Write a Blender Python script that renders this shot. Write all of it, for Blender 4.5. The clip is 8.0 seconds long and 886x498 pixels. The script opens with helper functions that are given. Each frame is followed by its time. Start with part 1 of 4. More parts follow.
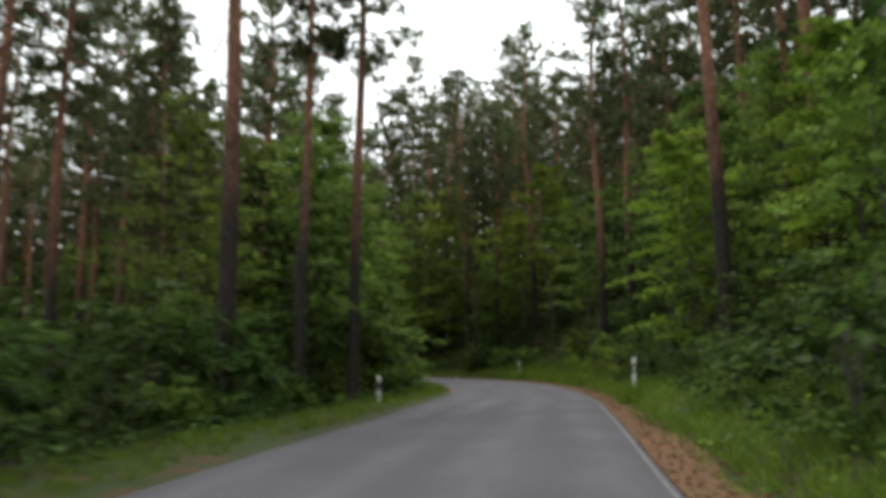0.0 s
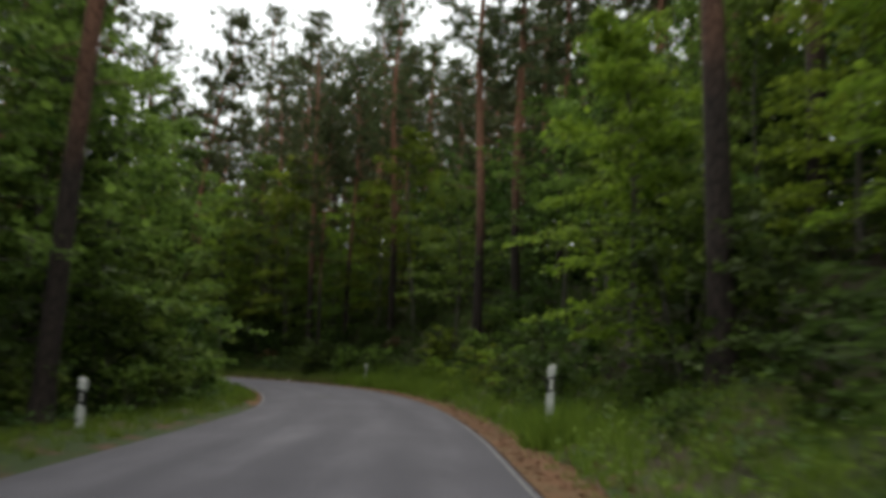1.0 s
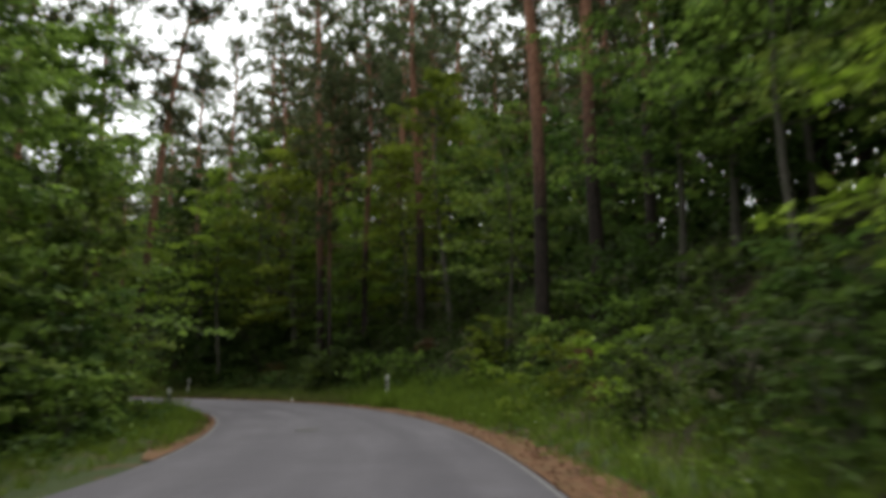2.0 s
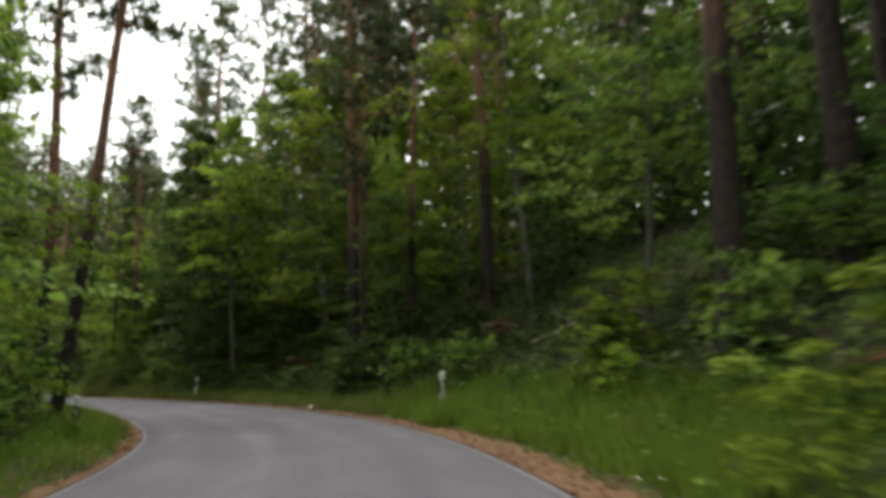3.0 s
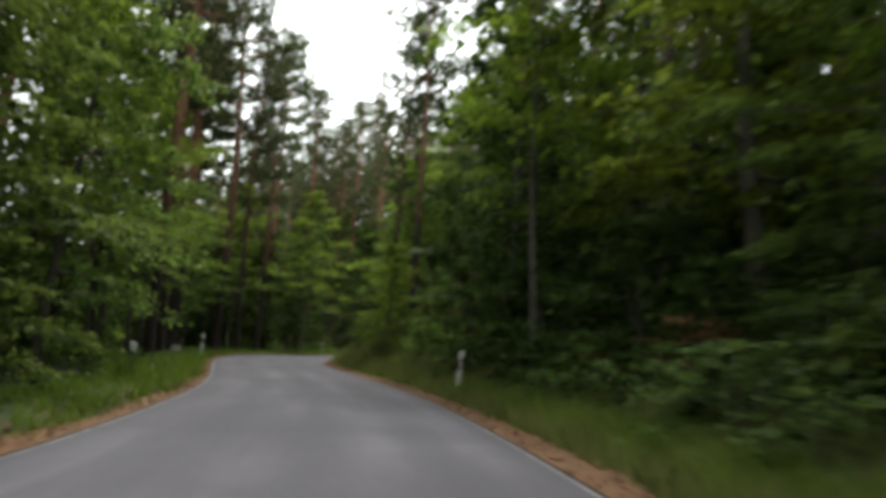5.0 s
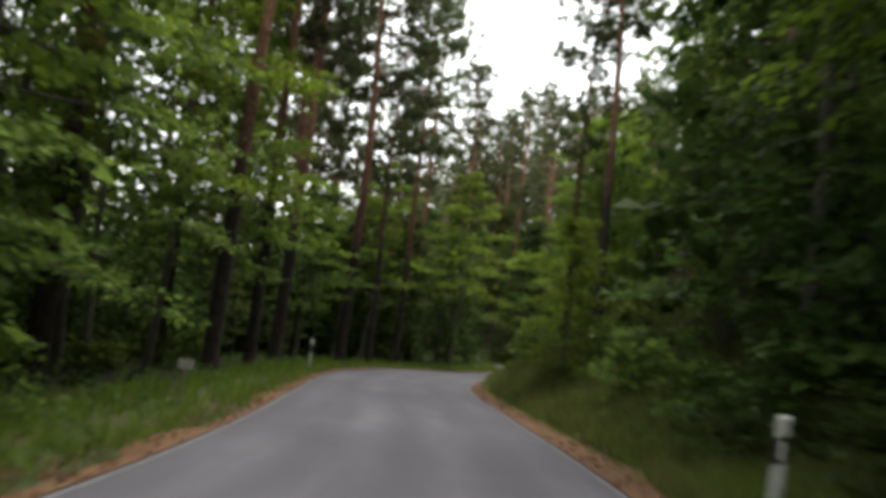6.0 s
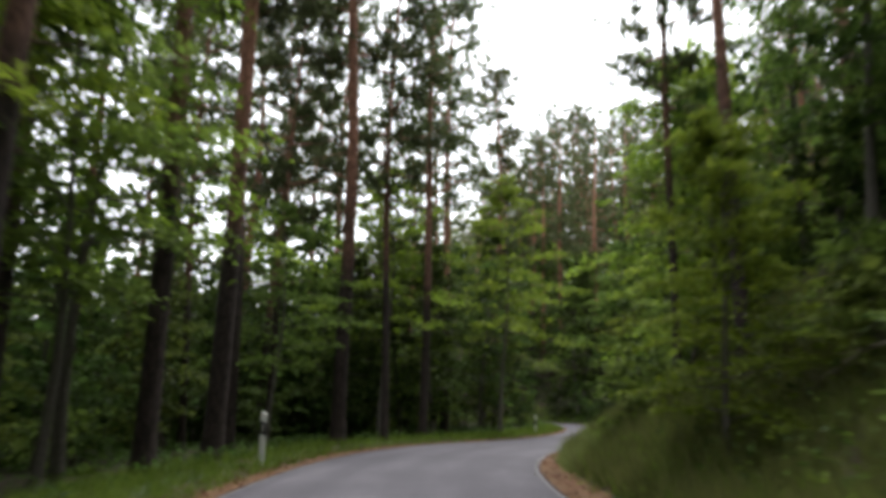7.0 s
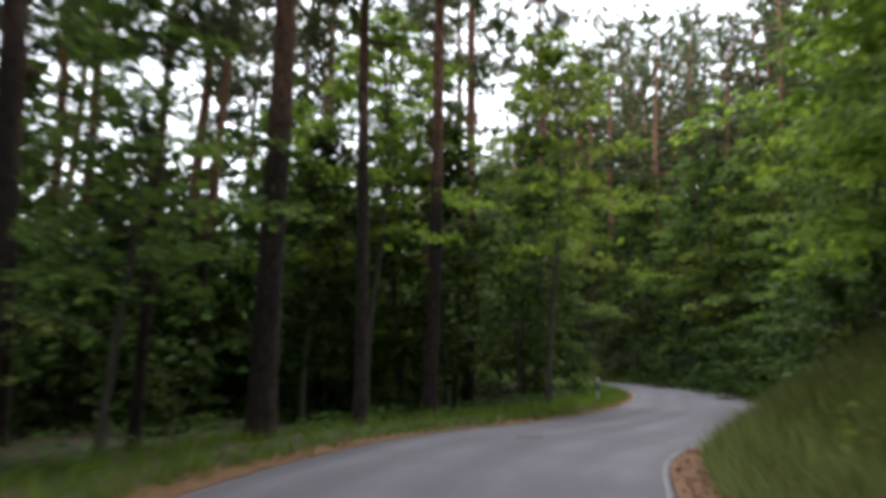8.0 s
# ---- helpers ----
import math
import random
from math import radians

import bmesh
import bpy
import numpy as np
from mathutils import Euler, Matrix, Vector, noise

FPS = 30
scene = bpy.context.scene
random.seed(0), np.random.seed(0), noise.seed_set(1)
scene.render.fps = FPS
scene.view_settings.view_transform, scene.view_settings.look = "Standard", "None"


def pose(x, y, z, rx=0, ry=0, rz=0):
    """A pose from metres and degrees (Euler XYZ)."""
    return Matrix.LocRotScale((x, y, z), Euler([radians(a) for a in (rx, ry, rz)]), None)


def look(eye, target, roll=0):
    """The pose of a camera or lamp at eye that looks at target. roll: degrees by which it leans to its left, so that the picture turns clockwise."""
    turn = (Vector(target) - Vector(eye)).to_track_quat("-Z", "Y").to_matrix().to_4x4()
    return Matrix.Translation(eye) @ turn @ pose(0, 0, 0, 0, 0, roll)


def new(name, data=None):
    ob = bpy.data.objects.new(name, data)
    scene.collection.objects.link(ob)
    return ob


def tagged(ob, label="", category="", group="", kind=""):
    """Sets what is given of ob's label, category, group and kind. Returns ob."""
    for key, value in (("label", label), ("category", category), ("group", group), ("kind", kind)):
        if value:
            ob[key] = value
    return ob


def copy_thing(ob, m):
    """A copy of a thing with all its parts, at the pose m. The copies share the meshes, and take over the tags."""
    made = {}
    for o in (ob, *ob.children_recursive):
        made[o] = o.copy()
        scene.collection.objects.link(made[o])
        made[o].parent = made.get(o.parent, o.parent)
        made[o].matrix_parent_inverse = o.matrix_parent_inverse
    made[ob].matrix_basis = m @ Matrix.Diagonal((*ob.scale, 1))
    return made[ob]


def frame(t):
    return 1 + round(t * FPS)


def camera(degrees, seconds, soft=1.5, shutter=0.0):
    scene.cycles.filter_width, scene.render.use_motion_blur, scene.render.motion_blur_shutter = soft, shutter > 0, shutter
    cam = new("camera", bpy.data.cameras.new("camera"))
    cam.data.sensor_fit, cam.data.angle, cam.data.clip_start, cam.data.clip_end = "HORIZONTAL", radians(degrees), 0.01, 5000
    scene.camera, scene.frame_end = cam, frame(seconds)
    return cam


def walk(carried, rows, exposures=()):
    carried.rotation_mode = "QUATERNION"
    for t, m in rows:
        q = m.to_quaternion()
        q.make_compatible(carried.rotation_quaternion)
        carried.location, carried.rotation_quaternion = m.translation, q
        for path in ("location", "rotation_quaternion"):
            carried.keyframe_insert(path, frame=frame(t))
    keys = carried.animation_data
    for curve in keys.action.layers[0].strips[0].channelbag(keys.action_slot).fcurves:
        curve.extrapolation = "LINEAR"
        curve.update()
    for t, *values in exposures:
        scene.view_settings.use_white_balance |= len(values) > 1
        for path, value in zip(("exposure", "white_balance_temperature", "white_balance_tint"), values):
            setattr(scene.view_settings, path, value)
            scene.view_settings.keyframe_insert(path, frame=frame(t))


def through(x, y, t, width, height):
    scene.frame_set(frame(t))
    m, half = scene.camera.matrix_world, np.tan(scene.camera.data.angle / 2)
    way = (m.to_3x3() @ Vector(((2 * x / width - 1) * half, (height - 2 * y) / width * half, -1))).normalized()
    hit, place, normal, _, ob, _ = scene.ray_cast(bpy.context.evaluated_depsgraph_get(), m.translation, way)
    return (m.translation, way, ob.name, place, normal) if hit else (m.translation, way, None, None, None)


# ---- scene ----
cam = camera(63.7, 8.0, soft=4.5, shutter=0.5)
PATH = [
    (0.0, (0.000, 0.000, 1.488), (-0.019, 9.885, 2.998), -1.05),
    (0.5, (0.594, 4.556, 1.387), (1.367, 14.433, 2.749), 0.06),
    (1.0, (1.397, 9.750, 1.422), (3.265, 19.451, 2.968), 1.55),
    (1.2, (1.703, 11.795, 1.390), (3.462, 21.527, 2.868), 1.17),
    (2.3, (3.372, 22.952, 1.229), (4.679, 32.713, 2.966), -1.47),
    (2.5, (3.550, 24.973, 1.261), (4.635, 34.789, 2.836), -0.86),
    (3.0, (3.679, 29.930, 1.250), (4.312, 39.775, 2.888), -1.23),
    (3.5, (3.566, 35.074, 1.251), (3.223, 44.975, 2.610), 0.91),
    (4.0, (2.867, 40.159, 1.291), (1.910, 50.049, 2.414), 1.30),
    (4.5, (1.724, 45.163, 1.258), (-0.664, 54.754, 2.777), 2.91),
    (5.0, (-0.115, 50.390, 1.165), (-3.987, 59.514, 2.491), 3.88),
    (5.2, (-0.850, 52.294, 1.123), (-5.294, 61.164, 2.377), 4.14),
    (6.3, (-6.840, 61.797, 1.403), (-13.001, 69.540, 2.849), 6.20),
    (6.5, (-7.966, 63.500, 1.328), (-14.058, 71.230, 3.101), 3.79),
    (7.0, (-10.820, 67.615, 1.158), (-17.023, 75.166, 3.280), 0.96),
    (7.5, (-14.004, 71.580, 1.031), (-20.554, 78.938, 2.749), 0.96),
    (8.0, (-17.108, 75.958, 1.275), (-23.742, 83.289, 2.776), 0.98),
]
walk(cam, [(t, look(eye, target, roll)) for t, eye, target, roll in PATH],
     exposures=[(0.0, 1.42, 6550, 5), (1.0, 1.12, 6600, 5), (2.5, 1.64, 6700, 6), (3.5, 1.94, 6800, 4), (5.0, 1.9, 6600, 4), (6.5, 2.02, 6650, 9), (7.0, 2.16, 6400, 10), (7.5, 2.12, 6250, 10), (8.0, 2.1, 6150, 10)])

# ---------------------------------------------------------------- sky and sun
SUN_EL, SUN_AZ = radians(70), radians(-15)
world = bpy.data.worlds.new("overcast_sky")
scene.world = world
world.use_nodes = True
wn, wl = world.node_tree.nodes, world.node_tree.links
bg = wn["Background"]
sky = wn.new("ShaderNodeTexSky")
sky.sky_type, sky.sun_disc = "NISHITA", False
sky.sun_elevation, sky.sun_rotation = SUN_EL, SUN_AZ
sky.air_density, sky.dust_density = 1.0, 4.0
cloud = wn.new("ShaderNodeMix")
cloud.data_type = "RGBA"
cloud.inputs["Factor"].default_value = 0.72
cloud.inputs["B"].default_value = (9.3, 9.3, 9.1, 1)
wl.new(sky.outputs["Color"], cloud.inputs["A"])
wl.new(cloud.outputs["Result"], bg.inputs["Color"])
bg.inputs["Strength"].default_value = 0.09
sun = new("sun", bpy.data.lights.new("sun", "SUN"))
sun.data.energy, sun.data.angle, sun.data.color = 1.5, radians(28), (1.0, 0.96, 0.9)
sun.matrix_world = look((0, 0, 60), (-math.sin(SUN_AZ) * math.cos(SUN_EL) * 10, -math.cos(SUN_AZ) * math.cos(SUN_EL) * 10, 60 - math.sin(SUN_EL) * 10))


# ---------------------------------------------------------------- materials
def material(name, build, rough=0.8):
    m = bpy.data.materials.new(name)
    m.use_nodes = True
    n, l = m.node_tree.nodes, m.node_tree.links
    p = n["Principled BSDF"]
    p.inputs["Roughness"].default_value = rough
    p.inputs["Specular IOR Level"].default_value = 0.25
    build(n, l, p)
    return m


def noise_node(n, l, scale, detail=4, coord=None, rough=0.6):
    t = n.new("ShaderNodeTexNoise")
    t.inputs["Scale"].default_value, t.inputs["Detail"].default_value, t.inputs["Roughness"].default_value = scale, detail, rough
    if coord is None:
        coord = n.new("ShaderNodeTexCoord").outputs["Object"]
    l.new(coord, t.inputs["Vector"])
    return t


def ramp(n, l, fac, stops):
    r = n.new("ShaderNodeValToRGB")
    e = r.color_ramp.elements
    while len(e) < len(stops):
        e.new(0.5)
    for el, (at, col) in zip(e, stops):
        el.position, el.color = at, (*col, 1)
    l.new(fac, r.inputs["Fac"])
    return r.outputs["Color"]


def mix(n, l, fac, a, b, how="MIX"):
    m = n.new("ShaderNodeMix")
    m.data_type, m.blend_type = "RGBA", how
    for sock, v in (("Factor", fac), ("A", a), ("B", b)):
        if hasattr(v, "is_linked"):
            l.new(v, m.inputs[sock])
        elif sock == "Factor":
            m.inputs[sock].default_value = v
        else:
            m.inputs[sock].default_value = (*v, 1)
    return m.outputs["Result"]


def bump(n, l, p, height, strength, dist=0.02):
    b = n.new("ShaderNodeBump")
    b.inputs["Strength"].default_value, b.inputs["Distance"].default_value = strength, dist
    l.new(height, b.inputs["Height"])
    l.new(b.outputs["Normal"], p.inputs["Normal"])


def asphalt(n, l, p):
    co = n.new("ShaderNodeTexCoord").outputs["Object"]
    big = noise_node(n, l, 0.35, 4, co)
    grain = noise_node(n, l, 90, 3, co)
    base = ramp(n, l, big.outputs["Fac"], [(0.32, (0.05069, 0.04875, 0.05826)), (0.68, (0.09504, 0.09187, 0.1065))])
    lane = n.new("ShaderNodeAttribute")
    lane.attribute_name = "across"
    # two darker, polished wheel tracks in each lane
    wave = n.new("ShaderNodeMath")
    wave.operation = "MULTIPLY_ADD"
    l.new(lane.outputs["Fac"], wave.inputs[0])
    wave.inputs[1].default_value, wave.inputs[2].default_value = 25.13, 1.57
    s = n.new("ShaderNodeMath")
    s.operation = "SINE"
    l.new(wave.outputs[0], s.inputs[0])
    m = n.new("ShaderNodeMath")
    m.operation = "MULTIPLY_ADD"
    l.new(s.outputs[0], m.inputs[0])
    m.inputs[1].default_value, m.inputs[2].default_value = 0.24, 0.24
    run = n.new("ShaderNodeAttribute")
    run.attribute_name = "run"
    co2 = n.new("ShaderNodeCombineXYZ")
    l.new(lane.outputs["Fac"], co2.inputs[0])
    l.new(run.outputs["Fac"], co2.inputs[1])
    stretch = n.new("ShaderNodeMapping")
    stretch.inputs["Scale"].default_value = (7.0, 0.16, 1.0)
    l.new(co2.outputs[0], stretch.inputs["Vector"])
    streak = noise_node(n, l, 1.0, 4, stretch.outputs[0])
    base = mix(n, l, ramp(n, l, streak.outputs["Fac"], [(0.38, (0, 0, 0)), (0.60, (0.576, 0.576, 0.576))]), base, (0.036, 0.0346, 0.0432))
    c = mix(n, l, m.outputs[0], base, (0.03045, 0.02974, 0.03678))
    c = mix(n, l, 0.35, c, ramp(n, l, grain.outputs["Fac"], [(0.35, (0.03485, 0.03362, 0.03995)), (0.65, (0.1172, 0.114, 0.1299))]))
    l.new(c, p.inputs["Base Color"])
    p.inputs["Specular IOR Level"].default_value = 0.12
    bump(n, l, p, grain.outputs["Fac"], 0.5, 0.006)


def line_paint(n, l, p):
    t = noise_node(n, l, 14, 5)
    l.new(ramp(n, l, t.outputs["Fac"], [(0.42, (0.0639, 0.0633, 0.0688)), (0.70, (0.1583, 0.1565, 0.1583))]), p.inputs["Base Color"])


def litter(n, l, p):
    co = n.new("ShaderNodeTexCoord").outputs["Object"]
    fine, mid = noise_node(n, l, 14, 6, co, 0.75), noise_node(n, l, 2.2, 4, co)
    c = ramp(n, l, fine.outputs["Fac"], [(0.25, (0.04085, 0.01952, 0.00989)), (0.5, (0.09537, 0.04618, 0.02279)), (0.75, (0.1465, 0.07706, 0.03965))])
    l.new(mix(n, l, ramp(n, l, mid.outputs["Fac"], [(0.42, (0, 0, 0)), (0.66, (0.6732, 0.6242, 0.4896))]), c, (0.0673, 0.0514, 0.0230)), p.inputs["Base Color"])
    bump(n, l, p, fine.outputs["Fac"], 0.8, 0.03)


def soil(n, l, p):
    co = n.new("ShaderNodeTexCoord").outputs["Object"]
    big, fine = noise_node(n, l, 0.5, 5, co), noise_node(n, l, 16, 5, co)
    brown = ramp(n, l, fine.outputs["Fac"], [(0.3, (0.0106, 0.0066, 0.0046)), (0.55, (0.0297, 0.0185, 0.0112)), (0.8, (0.0594, 0.0363, 0.0218))])
    green = ramp(n, l, fine.outputs["Fac"], [(0.3, (0.0106, 0.0158, 0.0053)), (0.7, (0.0297, 0.0409, 0.0132))])
    l.new(mix(n, l, ramp(n, l, big.outputs["Fac"], [(0.40, (0, 0, 0)), (0.68, (1, 1, 1))]), brown, green), p.inputs["Base Color"])
    bump(n, l, p, fine.outputs["Fac"], 1.0, 0.06)


def verge_soil(n, l, p):
    co = n.new("ShaderNodeTexCoord").outputs["Object"]
    big, fine = noise_node(n, l, 1.4, 4, co), noise_node(n, l, 26, 5, co)
    brown = ramp(n, l, fine.outputs["Fac"], [(0.3, (0.033, 0.0198, 0.0119)), (0.7, (0.0924, 0.0561, 0.033))])
    green = ramp(n, l, fine.outputs["Fac"], [(0.3, (0.0119, 0.0211, 0.0053)), (0.7, (0.0363, 0.0561, 0.0132))])
    l.new(mix(n, l, ramp(n, l, big.outputs["Fac"], [(0.34, (0, 0, 0)), (0.5, (1, 1, 1))]), brown, green), p.inputs["Base Color"])
    bump(n, l, p, fine.outputs["Fac"], 1.0, 0.05)


def pine_bark(n, l, p):
    co = n.new("ShaderNodeTexCoord").outputs["Object"]
    sep = n.new("ShaderNodeSeparateXYZ")
    l.new(co, sep.inputs[0])
    st = n.new("ShaderNodeMapping")
    st.inputs["Scale"].default_value = (1, 1, 0.28)
    l.new(co, st.inputs["Vector"])
    plates = n.new("ShaderNodeTexVoronoi")
    plates.feature = "DISTANCE_TO_EDGE"
    plates.inputs["Scale"].default_value = 9
    l.new(st.outputs[0], plates.inputs["Vector"])
    fine, big = noise_node(n, l, 30, 4, st.outputs[0]), noise_node(n, l, 0.6, 3, co)
    low = ramp(n, l, fine.outputs["Fac"], [(0.3, (0.0144, 0.0108, 0.0094)), (0.7, (0.0475, 0.0353, 0.0295))])
    high = ramp(n, l, fine.outputs["Fac"], [(0.3, (0.165, 0.076, 0.048)), (0.7, (0.33, 0.172, 0.112))])
    h = n.new("ShaderNodeMath")
    h.operation = "MULTIPLY_ADD"
    l.new(big.outputs["Fac"], h.inputs[0])
    h.inputs[1].default_value = 5.0
    l.new(sep.outputs["Z"], h.inputs[2])
    rm = n.new("ShaderNodeMapRange")
    rm.inputs["From Min"].default_value, rm.inputs["From Max"].default_value = 7.0, 12.0
    l.new(h.outputs[0], rm.inputs["Value"])
    c = mix(n, l, rm.outputs["Result"], low, high)
    crack = ramp(n, l, plates.outputs["Distance"], [(0.0, (0.25, 0.22, 0.2)), (0.12, (1, 1, 1))])
    l.new(mix(n, l, 0.8, c, crack, "MULTIPLY"), p.inputs["Base Color"])
    bump(n, l, p, plates.outputs["Distance"], 0.9, 0.04)


def smooth_bark(n, l, p):
    co = n.new("ShaderNodeTexCoord").outputs["Object"]
    fine, big = noise_node(n, l, 18, 5, co), noise_node(n, l, 1.5, 3, co)
    c = ramp(n, l, fine.outputs["Fac"], [(0.3, (0.042, 0.0364, 0.0301)), (0.7, (0.119, 0.1085, 0.091))])
    l.new(mix(n, l, ramp(n, l, big.outputs["Fac"], [(0.45, (0, 0, 0)), (0.7, (0.49, 0.49, 0.49))]), c, (0.042, 0.0525, 0.0245)), p.inputs["Base Color"])
    bump(n, l, p, fine.outputs["Fac"], 0.5, 0.02)


def dead_wood(n, l, p):
    t = noise_node(n, l, 20, 5)
    l.new(ramp(n, l, t.outputs["Fac"], [(0.3, (0.112, 0.091, 0.07)), (0.7, (0.294, 0.259, 0.21))]), p.inputs["Base Color"])


def leafy(dark, light, through=0.45, gloss=0.06):
    """Foliage: each leaf its own tone, each plant a little different; light passes through the blade."""
    def build(n, l, p):
        g = n.new("ShaderNodeNewGeometry")
        oi = n.new("ShaderNodeObjectInfo")
        patch = noise_node(n, l, 0.9, 2)
        c = ramp(n, l, g.outputs["Random Per Island"], [(0.0, dark), (1.0, light)])
        c = mix(n, l, ramp(n, l, patch.outputs["Fac"], [(0.4, (0, 0, 0)), (0.65, (0.55, 0.55, 0.55))]), c, light)
        hs = n.new("ShaderNodeHueSaturation")
        v = n.new("ShaderNodeMapRange")
        v.inputs["To Min"].default_value, v.inputs["To Max"].default_value = 0.72, 1.3
        l.new(oi.outputs["Random"], v.inputs["Value"])
        hue = n.new("ShaderNodeMapRange")
        hue.inputs["To Min"].default_value, hue.inputs["To Max"].default_value = 0.485, 0.515
        l.new(oi.outputs["Random"], hue.inputs["Value"])
        l.new(hue.outputs["Result"], hs.inputs["Hue"])
        l.new(v.outputs["Result"], hs.inputs["Value"])
        l.new(c, hs.inputs["Color"])
        p.inputs["Specular IOR Level"].default_value = gloss
        p.inputs["Roughness"].default_value = 0.5
        l.new(hs.outputs["Color"], p.inputs["Base Color"])
        tr = n.new("ShaderNodeBsdfTranslucent")
        l.new(hs.outputs["Color"], tr.inputs["Color"])
        ms = n.new("ShaderNodeMixShader")
        ms.inputs["Fac"].default_value = through
        l.new(p.outputs["BSDF"], ms.inputs[1])
        l.new(tr.outputs["BSDF"], ms.inputs[2])
        l.new(ms.outputs["Shader"], n["Material Output"].inputs["Surface"])
    return build


def plastic(col):
    def build(n, l, p):
        t = noise_node(n, l, 9, 5)
        d = ramp(n, l, t.outputs["Fac"], [(0.35, tuple(0.72 * c for c in col)), (0.6, col)])
        l.new(d, p.inputs["Base Color"])
    return build


ASPHALT = material("asphalt", asphalt, 0.9)
LINE = material("worn_line_paint", line_paint, 0.8)
LITTER = material("needle_litter", litter, 0.95)
SOIL = material("forest_soil", soil, 0.95)
VERGE = material("verge_soil", verge_soil, 0.95)
PINE_BARK = material("pine_bark", pine_bark, 0.9)
BARK = material("smooth_bark", smooth_bark, 0.85)
DEAD = material("dead_wood", dead_wood, 0.9)
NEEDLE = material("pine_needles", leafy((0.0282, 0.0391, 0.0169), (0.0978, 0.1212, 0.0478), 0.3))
# distance haze painted in: a paler, more olive copy of the needle colour
HAZE_NEEDLE = material("haze_pale_needles", leafy((0.062, 0.074, 0.036), (0.140, 0.148, 0.078), 0.3))
LEAF_BEECH = material("beech_leaves", leafy((0.0139, 0.0300, 0.0082), (0.1477, 0.210, 0.039)))
LEAF_BRIGHT = material("maple_leaves", leafy((0.0524, 0.0938, 0.0084), (0.1834, 0.2448, 0.0300), 0.5))
# hazel's own dark green, also put on whole trees as painted shade
LEAF_DARK = material("hazel_and_shade_leaves", leafy((0.0073, 0.0163, 0.0049), (0.0636, 0.1044, 0.0221)))
GRASS = material("grass_blades", leafy((0.0404, 0.0733, 0.0089), (0.1346, 0.1870, 0.0293), 0.45))
BANK_GRASS = material("dry_grass_blades", leafy((0.046, 0.064, 0.016), (0.155, 0.172, 0.060), 0.45))
BROWN_FERN = material("dead_fronds", leafy((0.0578, 0.0286, 0.015), (0.1428, 0.0782, 0.0408), 0.3))
WHITE = material("white_plastic", plastic((0.528, 0.536, 0.496)), 0.45)
BLACK = material("black_film", plastic((0.02, 0.02, 0.0216)), 0.5)
REFLECT = material("reflector", plastic((0.62, 0.61, 0.56)), 0.2)
PETAL = material("white_petals", plastic((0.64, 0.64, 0.624)), 0.7)
STONE = material("pale_stone", plastic((0.44, 0.424, 0.4)), 0.9)
TAR = material("tar_patch", plastic((0.024, 0.024, 0.0248)), 0.6)

# ---------------------------------------------------------------- the road's line
CENTRE = [(-4.0, -60), (-5.2, -42), (-5.4, -26), (-4.4, -14), (-3.0, -5), (-1.45, 2), (-0.1, 10), (1.22, 18), (2.25, 25), (2.86, 32),
          (2.5, 39), (1.3, 45), (-0.87, 50.62), (-4.1, 56.72), (-7.9, 62.8), (-11.1, 67.15), (-15.48, 72.43), (-19.4, 77.2),
          (-22.2, 81.4), (-24.2, 86.0), (-24.85, 91.0), (-26.25, 97.0), (-29.0, 103.6), (-32.8, 110.0), (-38.9, 115.4), (-48, 118.8), (-61, 121), (-90, 123), (-130, 123)]
HALF = 2.72


def spline(points, step):
    """A smooth line through the points, sampled evenly."""
    p = np.array([points[0]] + points + [points[-1]], float)
    out = []
    for i in range(1, len(p) - 2):
        a, b, c, d = p[i - 1:i + 3]
        u = np.linspace(0, 1, 24, endpoint=False)[:, None]
        out.append(0.5 * (2 * b + (c - a) * u + (2 * a - 5 * b + 4 * c - d) * u**2 + (3 * b - a - 3 * c + d) * u**3))
    out = np.vstack(out + [p[-1:]])
    run = np.r_[0, np.cumsum(np.hypot(*np.diff(out, axis=0).T))]
    s = np.arange(0, run[-1], step)
    return np.stack([np.interp(s, run, out[:, 0]), np.interp(s, run, out[:, 1])], 1), s


LINE_XY, LINE_S = spline(CENTRE, 0.5)
TAN = np.gradient(LINE_XY, axis=0)
TAN /= np.linalg.norm(TAN, axis=1)[:, None]
RIGHT = np.stack([TAN[:, 1], -TAN[:, 0]], 1)
# the asphalt is narrowed after the first bend to fit the camera's view: how far its edge lies from HALF, sample by
# sample
EDGE = np.interp(LINE_XY[:, 1], [22, 31, 50, 57, 70, 83, 92, 130], [2.76, 2.63, 2.68, 2.55, 2.46, 2.46, 2.12, 2.12]) - HALF


def beside(i, d):
    """Places d metres outside the asphalt's edge (right positive) at the samples i."""
    return LINE_XY[i] + RIGHT[i] * (d + np.copysign(HALF + EDGE[i], d))[..., None]



def road_z(y):
    return np.interp(y, [-60, -5, 12, 30, 55, 75, 100], [0.3, 0.2, 0.15, 0.0, -0.03, -0.15, -0.2])


